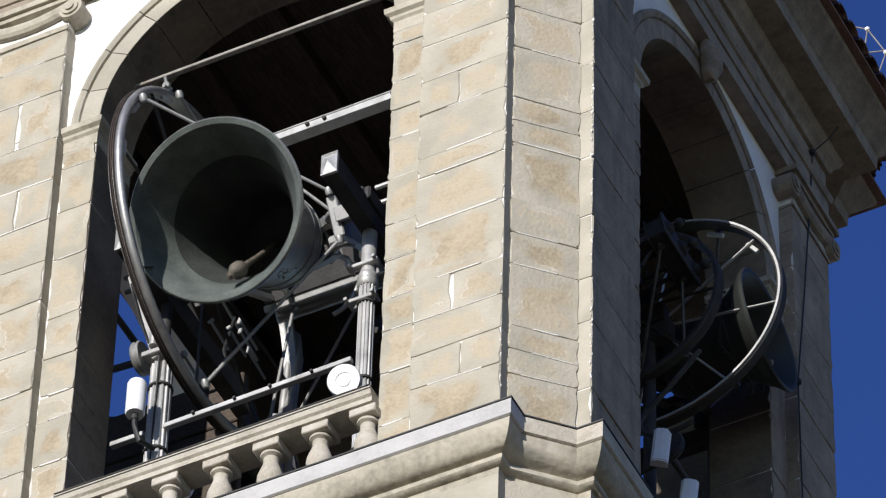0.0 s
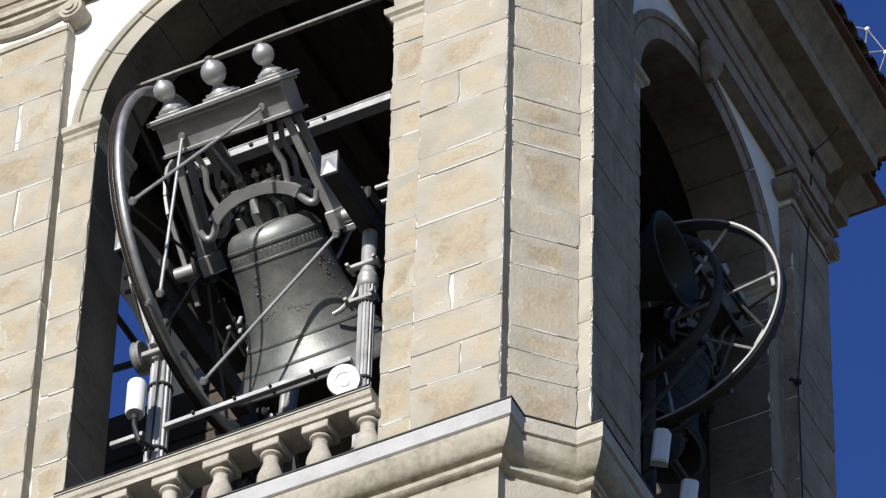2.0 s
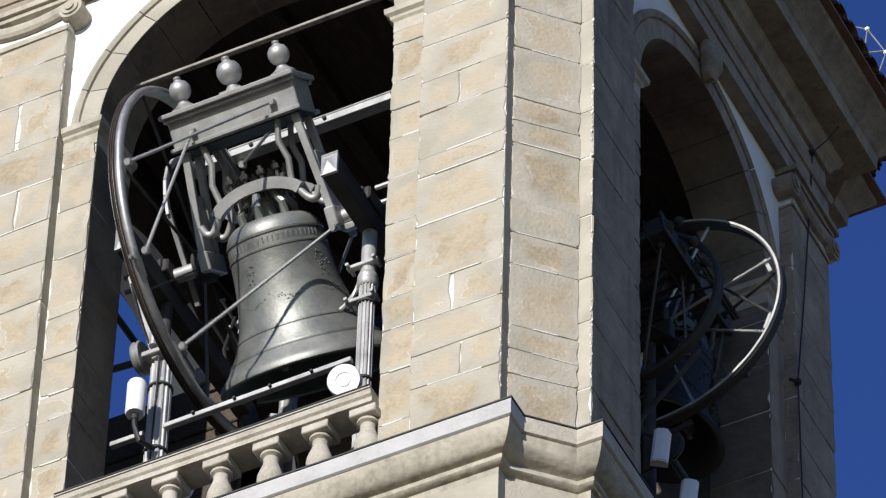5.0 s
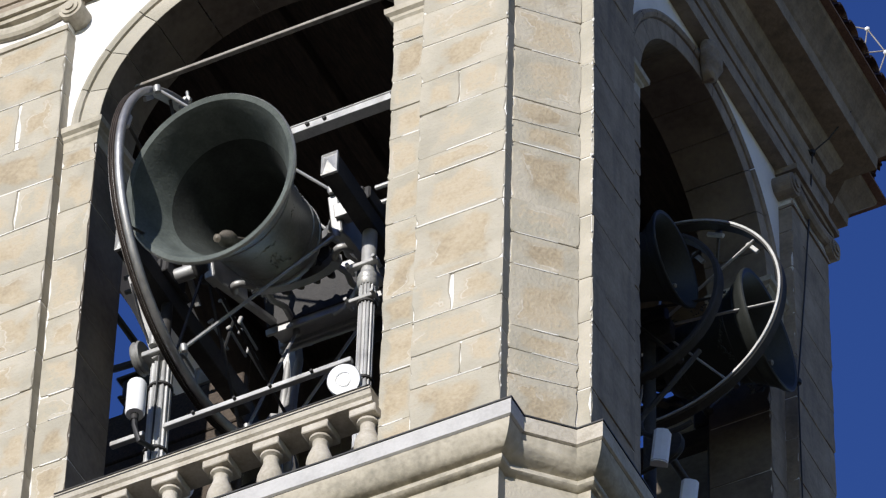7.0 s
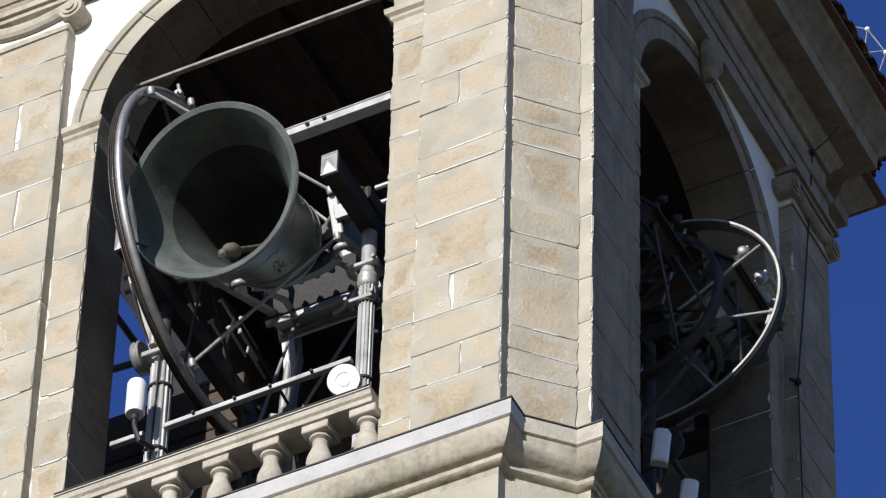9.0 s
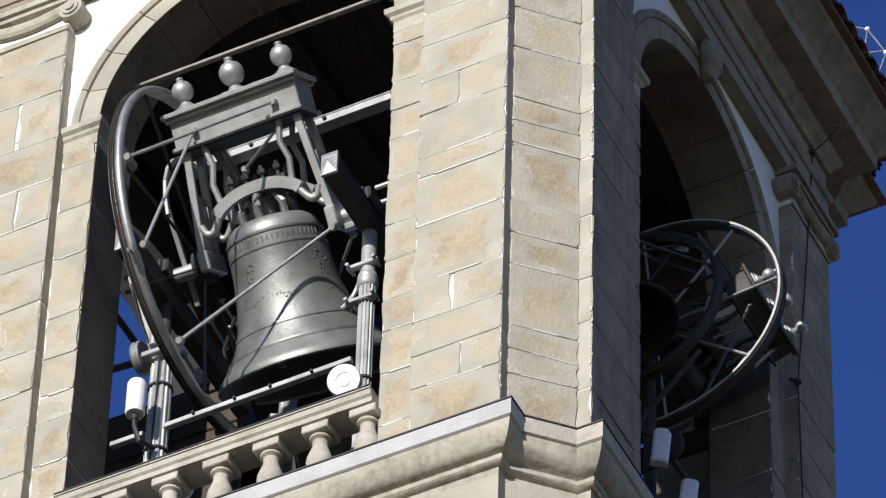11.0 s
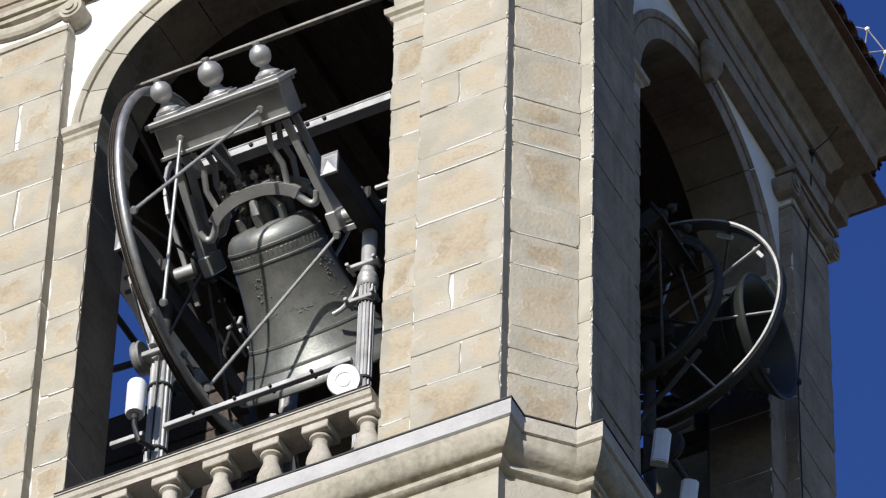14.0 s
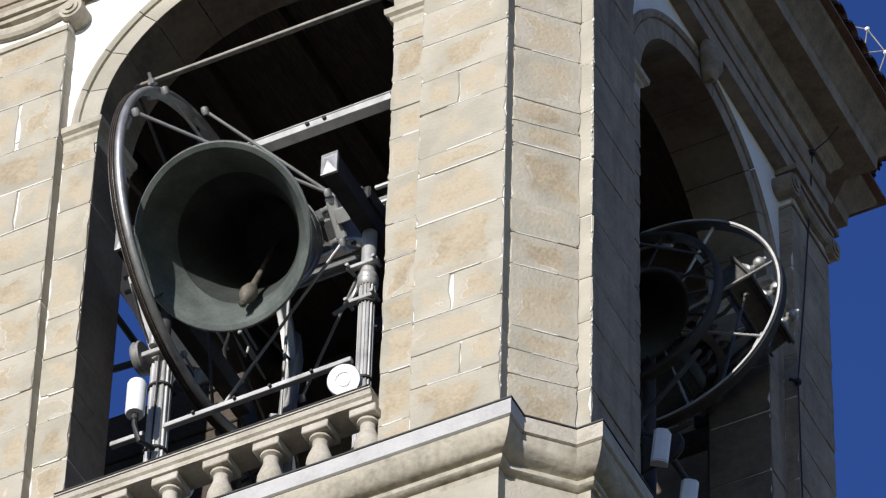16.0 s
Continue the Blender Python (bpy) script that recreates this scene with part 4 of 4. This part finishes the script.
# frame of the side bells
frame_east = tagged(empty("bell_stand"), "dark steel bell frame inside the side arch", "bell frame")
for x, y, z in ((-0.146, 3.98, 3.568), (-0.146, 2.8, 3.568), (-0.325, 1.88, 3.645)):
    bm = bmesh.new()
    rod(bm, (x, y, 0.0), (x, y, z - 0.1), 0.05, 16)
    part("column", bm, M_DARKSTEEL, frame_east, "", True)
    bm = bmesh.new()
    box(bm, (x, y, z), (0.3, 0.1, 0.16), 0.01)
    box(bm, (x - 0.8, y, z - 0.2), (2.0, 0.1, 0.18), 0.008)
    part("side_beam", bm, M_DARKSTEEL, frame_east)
bm = bmesh.new()
lathe(bm, [(0.0, -0.03), (0.15, -0.03), (0.16, -0.015), (0.145, 0.0), (0.16, 0.015), (0.15, 0.03), (0.0, 0.03)], 28, "y", (0.12, 2.5, 1.75))
rod(bm, (0.12, 2.5, 1.75), (0.12, 2.9, 1.75), 0.03, 10)
part("pulley", bm, M_DARKSTEEL, frame_east, "", True)
bm = bmesh.new()
tube(bm, [(-0.1, 3.85, 0.0), (-0.05, 3.85, 1.2), (0.05, 3.8, 1.8), (0.1, 3.75, 2.1)], 0.03, 8)
part("hose", bm, M_STEEL, frame_east, "", True)
bm = bmesh.new()
tube(bm, smooth_line([(0.51, 2.3, 2.45), (0.23, 2.3, 2.14), (0.04, 2.3, 1.95), (0.02, 2.3, 1.81), (0.11, 2.3, 1.7), (0.32, 2.3, 1.68), (0.44, 2.3, 1.71)]), 0.022, 8)
part("rope_guide", bm, M_DARKSTEEL, frame_east, "dark bent rope guide", True)
frame_west = tagged(empty("bell_stand"), "dark timber bell frame at the far side", "bell frame")
for z in (1.2, 1.75, 2.3, 2.85, 3.4):
    bm = bmesh.new()
    box(bm, (-4.15, 2.05, z), (1.7, 0.08, 0.53), 0.01)
    part("board", bm, M_WOOD, frame_west)
bm = bmesh.new()
rod(bm, (-4.4, 1.6, 4.6), (-4.4, 2.5, 4.6), 0.03, 8)
part("stay", bm, M_DARKSTEEL, frame_west)
bm = bmesh.new()
rod(bm, (-4.75, 2.1, 4.35), (-4.1, 1.95, 4.12), 0.03, 8)
part("stay", bm, M_DARKSTEEL, frame_west)


# ---- balustrade ----
def baluster(x, y, parent):
    bm = bmesh.new()
    box(bm, (x, y, 0.47), (0.215, 0.215, 0.075), 0.008)
    lathe(bm, [(0.07, 0.43), (0.085, 0.42), (0.085, 0.4), (0.06, 0.385), (0.058, 0.34), (0.07, 0.3), (0.095, 0.22), (0.1, 0.17), (0.085, 0.11), (0.06, 0.07), (0.085, 0.05), (0.085, 0.03)], 20, c=(x, y, 0))
    box(bm, (x, y, 0.0), (0.21, 0.21, 0.07), 0.008)
    part("baluster", bm, M_RAIL, parent, "", True)


balustrade = tagged(empty("balustrade", pose(0, 0, -0.075)), "tan stone balustrade with vase balusters and metal capping", "balustrade")
bm = bmesh.new()
rings = []
for x in (-3.645, -1.035):
    rings.append([bm.verts.new((x, y, z)) for y, z in ((0.0, 0.515), (0.0, 0.56), (-0.02, 0.575), (-0.03, 0.615), (0.25, 0.615), (0.25, 0.515))])
for i in range(6):
    bm.faces.new((rings[0][i], rings[0][(i + 1) % 6], rings[1][(i + 1) % 6], rings[1][i]))
bm.faces.new(rings[0])
bm.faces.new(rings[1])
rail = part("handrail", bm, M_RAIL, balustrade, "tan stone handrail")
for z, y, h, m, nm in ((0.622, -0.035, 0.012, M_DRIP, "drip_edge"), (0.637, -0.03, 0.016, M_RAIL, "capping"), (0.652, -0.038, 0.01, M_DRIP, "drip_edge")):
    bm = bmesh.new()
    box(bm, (-2.34, y + 0.15, z), (2.6, 0.3, h), 0.002)
    part(nm, bm, m, rail)
for x in (-1.12, -1.505, -1.905, -2.315, -2.735, -3.155, -3.52):
    baluster(x, 0.12, balustrade)


# ---- aerials, horns and lines ----
def canister(x, y, z, h, foot, label, r=0.083):
    """A white cylindrical aerial on a dark bent arm."""
    th = empty("aerial")
    bm = bmesh.new()
    lathe(bm, [(0.0, z - h / 2), (r * 0.9, z - h / 2), (r, z - h / 2 + 0.02), (r, z + h / 2 - 0.03), (r * 0.9, z + h / 2 - 0.01), (0.0, z + h / 2)], 28, c=(x, y, 0))
    part("housing", bm, M_WHITE, th, "white plastic housing", True)
    bm = bmesh.new()
    rod(bm, (x, y, z - h / 2 - 0.06), (x, y, z - h / 2), 0.03, 10)
    part("socket", bm, M_DARKSTEEL, th, "", True)
    bm = bmesh.new()
    tube(bm, [(x, y, z - h / 2 - 0.03), (x + 0.005, y, z - h / 2 - 0.12), (x + 0.03, y + 0.03, z - h / 2 - 0.26), foot], 0.022, 8)
    part("arm", bm, M_CABLE, th, "dark bent mounting arm", True)
    return tagged(th, label, "aerial")


canister(-3.27, 0.40, 1.825, 0.345, (-3.21, 0.6, 1.45), "white cylindrical aerial clamped beside a fluted column", 0.076)


def panel_aerial(x, y, z, h, foot, turn):
    """A pale flat aerial with a rounded front, on a bracket, leaning forwards."""
    th = empty("aerial")
    bm = bmesh.new()
    w, d = 0.135, 0.075
    ring = [(-w / 2, d / 2), (-w / 2, -d * 0.15), (-w * 0.36, -d * 0.42), (0.0, -d / 2), (w * 0.36, -d * 0.42), (w / 2, -d * 0.15), (w / 2, d / 2)]
    prism(bm, ring, -h / 2 + 0.012, h / 2 - 0.012)
    prism(bm, [(q * 0.9, p * 0.85) for q, p in ring], -h / 2, -h / 2 + 0.012)
    prism(bm, [(q * 0.9, p * 0.85) for q, p in ring], h / 2 - 0.012, h / 2)
    bmesh.ops.transform(bm, matrix=pose(x, y, z, -7, 5, turn), verts=bm.verts)
    part("housing", bm, M_WHITE, th, "pale plastic panel housing")
    bm = bmesh.new()
    rod(bm, (x - 0.05, y + 0.06, z - h * 0.25), (foot[0], foot[1], z - h * 0.25), 0.018, 8)
    rod(bm, (foot[0], foot[1], foot[2]), (foot[0], foot[1], z + h * 0.3), 0.025, 10)
    part("bracket", bm, M_DARKSTEEL, th, "dark mounting post", True)
    return tagged(th, "pale flat panel aerial in the shaded arch", "aerial", "panel aerials")


panel_aerial(0.2, 2.26, 1.5, 0.4, (-0.05, 2.36, -0.02), 30)
panel_aerial(0.2, 2.74, 1.4, 0.4, (-0.05, 2.84, -0.02), 30)

dish = empty("dish_aerial")
toward = Vector((0.2, -0.86, -0.42)).normalized()
dm = toward.to_track_quat("Z", "Y").to_matrix().to_4x4()
dc = Vector((-1.505, 0.43, 1.25))
bm = bmesh.new()
lathe(bm, [(0.0, -0.07), (0.11, -0.06), (0.128, -0.02), (0.13, 0.02), (0.122, 0.035), (0.062, 0.035), (0.058, 0.026), (0.052, 0.026), (0.048, 0.035), (0.0, 0.037)], 40, c=dc, m=dm.to_3x3())
part("disc", bm, M_WHITE, dish, "round white plastic disc", True)
bm = bmesh.new()
rod(bm, dc - toward * 0.06, (-1.5, 0.66, 1.32), 0.025, 10)
part("bracket", bm, M_DARKSTEEL, dish, "", True)
tagged(dish, "round white dish aerial fixed to a fluted column", "aerial")
bm = bmesh.new()
bmesh.ops.create_uvsphere(bm, u_segments=20, v_segments=12, radius=0.13, matrix=Matrix.Translation((-2.83, 0.36, 0.68)))
rod(bm, (-2.83, 0.36, 0.0), (-2.83, 0.36, 0.6), 0.03, 10)
tagged(part("dome_aerial", bm, M_WHITE, None, "", True), "white domed aerial behind the balustrade", "aerial")

for pts, lab in (([(0.503, 4.626, 7.06), (0.5, 4.56, 6.4), (0.5, 4.47, 5.8), (0.5, 4.36, 5.0), (0.5, 4.19, 3.9), (0.5, 4.2, 3.2), (0.5, 4.21, 2.6), (0.5, 4.2, 0.5)], "black lightning cable hanging down the pilaster"),
                 ([(0.503, 4.626, 7.06), (0.64, 4.66, 7.2), (0.85, 4.72, 7.55), (0.98, 4.75, 7.72)], "black lightning cable along the cornice")):
    bm = bmesh.new()
    tube(bm, pts, 0.007, 6)
    tagged(part("cable", bm, M_CABLE, None, "", True), lab, "cable")
for p in ((0.5, 4.626, 7.06), (0.5, 4.19, 3.89)):
    bm = bmesh.new()
    lathe(bm, [(0.0, -0.03), (0.026, -0.02), (0.031, 0.0), (0.026, 0.02), (0.0, 0.03)], 12, c=p)
    rod(bm, (p[0] - 0.05, p[1] - 0.06, p[2]), p, 0.015, 6)
    tagged(part("cable_standoff", bm, M_CABLE, None, "", True), "dark round cable holder on the stone", "cable holder")

# lightning rods over the eaves
rods = tagged(empty("lightning_rod"), "thin pale lightning rods with balls above the eaves", "lightning rod")
for a, b in (((0.61, 5.0, 9.05), (0.893, 5.0, 8.837)), ((0.806, 5.0, 8.2), (0.893, 5.0, 8.837)), ((0.806, 5.0, 8.56), (1.1, 5.0, 8.46)), ((0.893, 5.0, 8.837), (1.054, 5.0, 8.45)), ((1.054, 5.0, 8.45), (0.94, 5.0, 8.1))):
    bm = bmesh.new()
    rod(bm, a, b, 0.006, 6)
    part("rod", bm, M_IRON, rods)
for p in ((0.893, 5.0, 8.837), (1.054, 5.0, 8.45)):
    bm = bmesh.new()
    bmesh.ops.create_uvsphere(bm, u_segments=12, v_segments=8, radius=0.024, matrix=Matrix.Translation(p))
    part("ball", bm, M_WHITE, rods, "", True)

# carved keystones: a plain swelling ornament on a scroll, the right one in shade-dark stone
for nm, P, W in (("keystone_ornament", face_right, WS), ("keystone_ornament", face_front, WF)):
    bm = bmesh.new()
    c = W / 2
    n, m = 14, 18
    rings = []
    for i in range(n + 1):
        f = i / n
        z = 6.02 + 0.46 * f
        half = 0.02 + 0.135 * math.sin(math.pi * f) ** 0.65 * (0.72 + 0.28 * f) + 0.008 * math.sin(f * 17)
        deep_out = 0.015 + 0.07 * math.sin(math.pi * f) ** 0.7 + 0.012 * math.sin(f * 21 + 1)
        ring = []
        for j in range(m):
            q = math.pi * 2 * j / m
            rag = 1 + random.uniform(-0.07, 0.07)
            ring.append(bm.verts.new(P(c + half * math.cos(q) * rag, 0.03 - deep_out * max(0.0, math.sin(q)) * rag + 0.08 * max(0.0, -math.sin(q)), z)))
        rings.append(ring)
    for x, y in zip(rings, rings[1:]):
        for j in range(m):
            bm.faces.new((x[j], x[(j + 1) % m], y[(j + 1) % m], y[j]))
    bm.faces.new(rings[0])
    bm.faces.new(rings[-1])
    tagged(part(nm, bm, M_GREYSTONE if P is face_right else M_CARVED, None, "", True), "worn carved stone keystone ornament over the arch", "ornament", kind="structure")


# ---- masonry: blocks laid on the piers, one by one ----
def courses(P, u0, u1, d0, d1, zs, parent, cuts=(), mats=M_STONE, returns=None):
    """Blocks between the bed joints zs; cuts: (course, u) upright joints."""
    slopes = [random.uniform(-0.03, 0.03) for _ in zs]
    for i, (a, b) in enumerate(zip(zs, zs[1:])):
        us = [u0] + sorted(u for k, u in cuts if k == i) + [u1]
        for p, q in zip(us, us[1:]):
            mid = (p + q) / 2 - (u0 + u1) / 2
            stone("stone", P, p, q, d0, d1, a + slopes[i] * mid, b + slopes[i + 1] * mid, parent, mats, bed=(slopes[i], slopes[i + 1]), returns=returns)
    pointing(P, u0, u1, d0, zs, slopes, parent, M_MORTAR if mats is M_STONE else M_GREYSTONE)


def pointing(P, u0, u1, d0, zs, slopes, parent, material):
    """Beads of lime along parts of the bed joints, a little proud of the blocks: white, but shade-dark on the right
    face.
    """
    for z, k in zip(zs[1:-1], slopes[1:-1]):
        if random.random() < 0.25:
            continue
        w = u1 - u0
        a = u0 + random.uniform(0.0, 0.35) * w
        b = u1 - random.uniform(0.0, 0.35) * w
        h = random.uniform(0.003, 0.008)
        m = (a + b) / 2 - (u0 + u1) / 2
        stone("mortar_bead", P, a, b, d0 - 0.005, d0 + 0.012, z - h + k * m, z + h + k * m, parent, material, rough=0.002, gap=0.0, chip=0.02, bed=(k, k))


PIL_R = [-0.25, 0.39, 0.74, 1.10, 1.50, 2.13, 2.66, 2.88, 3.37, 3.75, 4.16, 4.55, 5.1, 5.6, 6.0]
CUT_Z = [-0.3, 0.37, 0.62, 0.87, 1.52, 1.86, 2.22, 2.85, 3.1, 3.35, 3.93, 4.39, 4.9, 5.4, 6.0]
JAMB_R = [-0.25, 0.25, 0.79, 1.24, 1.58, 2.0, 2.39, 2.90, 3.35, 3.68, 4.01, 4.44, 4.6]
JAMB_L = [-0.1, 0.62, 1.09, 1.56, 1.84, 2.25, 2.70, 3.36, 3.9, 4.41, 4.6]
PIL_L = [-0.25, 0.5, 0.99, 1.48, 1.86, 2.31, 2.83, 3.29, 3.76, 4.23, 4.72, 5.28, 5.7, 6.0]
E_PIL = [-0.3, 0.36, 1.05, 1.52, 2.2, 2.85, 3.35, 3.9, 4.4, 5.0, 5.5, 6.0]
# front, right hand and left hand piers; jamb reveals coloured dark for their shade
courses(face_front, 0.0, PILASTER, 0.0, RET + 0.2, PIL_R, pier_near, ((1, 0.33), (3, 0.42), (8, 0.40), (12, 0.3)))
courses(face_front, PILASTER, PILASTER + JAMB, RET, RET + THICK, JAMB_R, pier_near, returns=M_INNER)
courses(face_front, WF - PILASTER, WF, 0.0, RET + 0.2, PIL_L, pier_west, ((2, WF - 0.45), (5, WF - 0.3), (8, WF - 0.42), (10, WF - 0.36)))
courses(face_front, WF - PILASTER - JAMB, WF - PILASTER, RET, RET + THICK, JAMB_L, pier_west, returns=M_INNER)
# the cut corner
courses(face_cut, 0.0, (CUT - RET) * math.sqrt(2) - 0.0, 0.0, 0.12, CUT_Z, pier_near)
# right face: the darker copy, with this side's shade put into the colour
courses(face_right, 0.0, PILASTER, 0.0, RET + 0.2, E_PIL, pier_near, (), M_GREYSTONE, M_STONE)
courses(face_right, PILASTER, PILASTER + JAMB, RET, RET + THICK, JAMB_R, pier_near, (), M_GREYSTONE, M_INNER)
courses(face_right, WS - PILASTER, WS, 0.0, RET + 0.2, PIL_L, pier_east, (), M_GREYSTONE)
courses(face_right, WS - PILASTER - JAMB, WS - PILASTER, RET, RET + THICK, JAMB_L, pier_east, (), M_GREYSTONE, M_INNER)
for P, W, par in ((face_front, WF, wall_front), (face_right, WS, wall_right)):
    # the right face's arch and capitals carry its shade in their colour
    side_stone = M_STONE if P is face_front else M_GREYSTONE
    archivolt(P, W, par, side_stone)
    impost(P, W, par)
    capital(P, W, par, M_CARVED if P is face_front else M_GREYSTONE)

# crumbs of old lime along the arrises of the cut corner
bm = bmesh.new()
for (x, y), n in (((CUT, CUT), 110), ((0.0, 0.0), 30)):
    for i in range(n):
        z, r = random.choice((0.4, 1.1, 1.9, 2.6, 3.3, 4.0, 4.7, 5.4)) + random.gauss(0, 0.22), random.uniform(0.002, 0.008)
        m = Matrix.Translation((x + random.uniform(-0.012, 0.004), y + random.uniform(-0.004, 0.004), z)) @ Matrix.Diagonal((1.0, 0.8, random.uniform(0.8, 3.5), 1.0))
        bmesh.ops.create_icosphere(bm, subdivisions=1, radius=r, matrix=m)
tagged(part("mortar_crumb", bm, M_MORTAR, pier_near), kind="stuff")

# barrel tiles along the side eaves
bm = bmesh.new()
n = 10
ring0, ring1 = [], []
for i in range(n + 1):
    a = math.pi * i / n
    for ring, x, r in ((ring0, 0.0, 0.098), (ring1, -0.5, 0.085)):
        for q in (r, r - 0.018):
            ring.append(bm.verts.new((x, q * math.cos(a), q * math.sin(a) * 0.85 - x * 0.42)))
for i in range(n):
    for k in (0, 1):
        bm.faces.new((ring0[2 * i + k], ring0[2 * i + 2 + k], ring1[2 * i + 2 + k], ring1[2 * i + k]))
    bm.faces.new((ring0[2 * i], ring0[2 * i + 1], ring0[2 * i + 3], ring0[2 * i + 2]))
tile = part("roof_tile", bm, M_TILE, roof, "", True)
tile_data = tile.data
first = True
for row in range(2):
    for k in range(27):
        y = 0.05 + k * 0.215
        m = pose(XR + 0.64 - row * 0.42, y, 7.80 + row * 0.176, random.uniform(-2, 2), random.uniform(-1.5, 1.5), random.uniform(-2, 2))
        ob = tile if first else new("roof_tile", tile_data)
        first = False
        ob.parent = roof
        ob.matrix_basis = m
for k in range(8):
    f = k / 8
    ob = new("roof_tile", tile_data)
    ob.parent = roof
    ob.matrix_basis = pose(XR + 0.62 - 0.72 * f, CUT + WS + 0.3 + 0.72 * f, 7.80, 0, 0, 45 + random.uniform(-3, 3))


# ---- the bells swing ----
def swing(t, turns):
    """The angle at time t between turning points (seconds, degrees), as a pendulum goes."""
    for (t0, a0), (t1, a1) in zip(turns, turns[1:]):
        if t0 <= t <= t1:
            return a0 + (a1 - a0) * (1 - math.cos(math.pi * (t - t0) / (t1 - t0))) / 2
    return turns[-1][1]


def glide(t, knots):
    """A smooth curve through (seconds, degrees)."""
    for i in range(len(knots) - 1):
        (t0, a0), (t1, a1) = knots[i], knots[i + 1]
        if t0 <= t <= t1:
            p, q = knots[max(i - 1, 0)], knots[min(i + 2, len(knots) - 1)]
            m0, m1 = (a1 - p[1]) / (t1 - p[0]), (q[1] - a0) / (q[0] - t0)
            h, s = t1 - t0, (t - t0) / (t1 - t0)
            return (2 * s**3 - 3 * s**2 + 1) * a0 + (s**3 - 2 * s**2 + s) * h * m0 + (3 * s**2 - 2 * s**3) * a1 + (s**3 - s**2) * h * m1
    return knots[-1][1]


FRONT_SWING = [(0, -58.8), (0.5, -33.8), (1, -1.2), (1.5, 26.4), (2, 52.9), (2.5, 70.2), (3, 81.5), (3.5, 84), (4, 77.6), (4.5, 63.5), (5, 39), (5.5, 8), (6, -27), (6.4, -50.1), (7, -73.1), (7.4, -82.5), (7.9, -87), (8.5, -81.3),
               (9, -67.4), (9.5, -46), (10, -19), (10.5, 9.5), (11, 37), (11.5, 60.5), (12, 76.1), (12.5, 83.5), (13, 82), (13.5, 73.1), (14, 55.9), (14.5, 33.8), (15, 2.6), (15.5, -24.2), (15.8, -39.3), (16, -47.5)]
EAST_TURNS = [(-3.2, 99), (0.15, -95), (3.4, 99), (6.85, -95), (10.15, 99), (13.6, -95), (17.0, 99)]
SMALL_TURNS = [(-0.2, 84), (2.25, -95), (4.75, 84), (7.25, -95), (9.65, 84), (12.1, -95), (14.5, 84), (17.0, -95)]
WEST_TURNS = [(-1.0, 70), (2.2, -70), (5.4, 70), (8.6, -70), (11.8, 70), (15.0, -70), (18.2, 70)]


def motions():
    step = 0.2
    for ob, cl, turns, at, turn in ((bell_front, clapper_front, None, FRONT, Matrix()), (bell_east, clapper_east, EAST_TURNS, EAST, TURN_E),
                                    (bell_small, clapper_small, SMALL_TURNS, SMALL, TURN_E), (bell_west, clapper_west, WEST_TURNS, WEST, TURN_W)):
        rows, inner = [], []
        for i in range(81):
            t = i * step
            a = swing(t, turns) if turns else glide(t, FRONT_SWING)
            rows.append((t, Matrix.Translation(at) @ turn @ Matrix.Rotation(radians(a), 4, "X")))
            c = max(-25.5, min(25.5, -a * 1.4))
            inner.append((t, Matrix.Translation(cl.location) @ Matrix.Rotation(radians(c), 4, "X")))
        walk(ob, rows)
        walk(cl, inner)


motions()
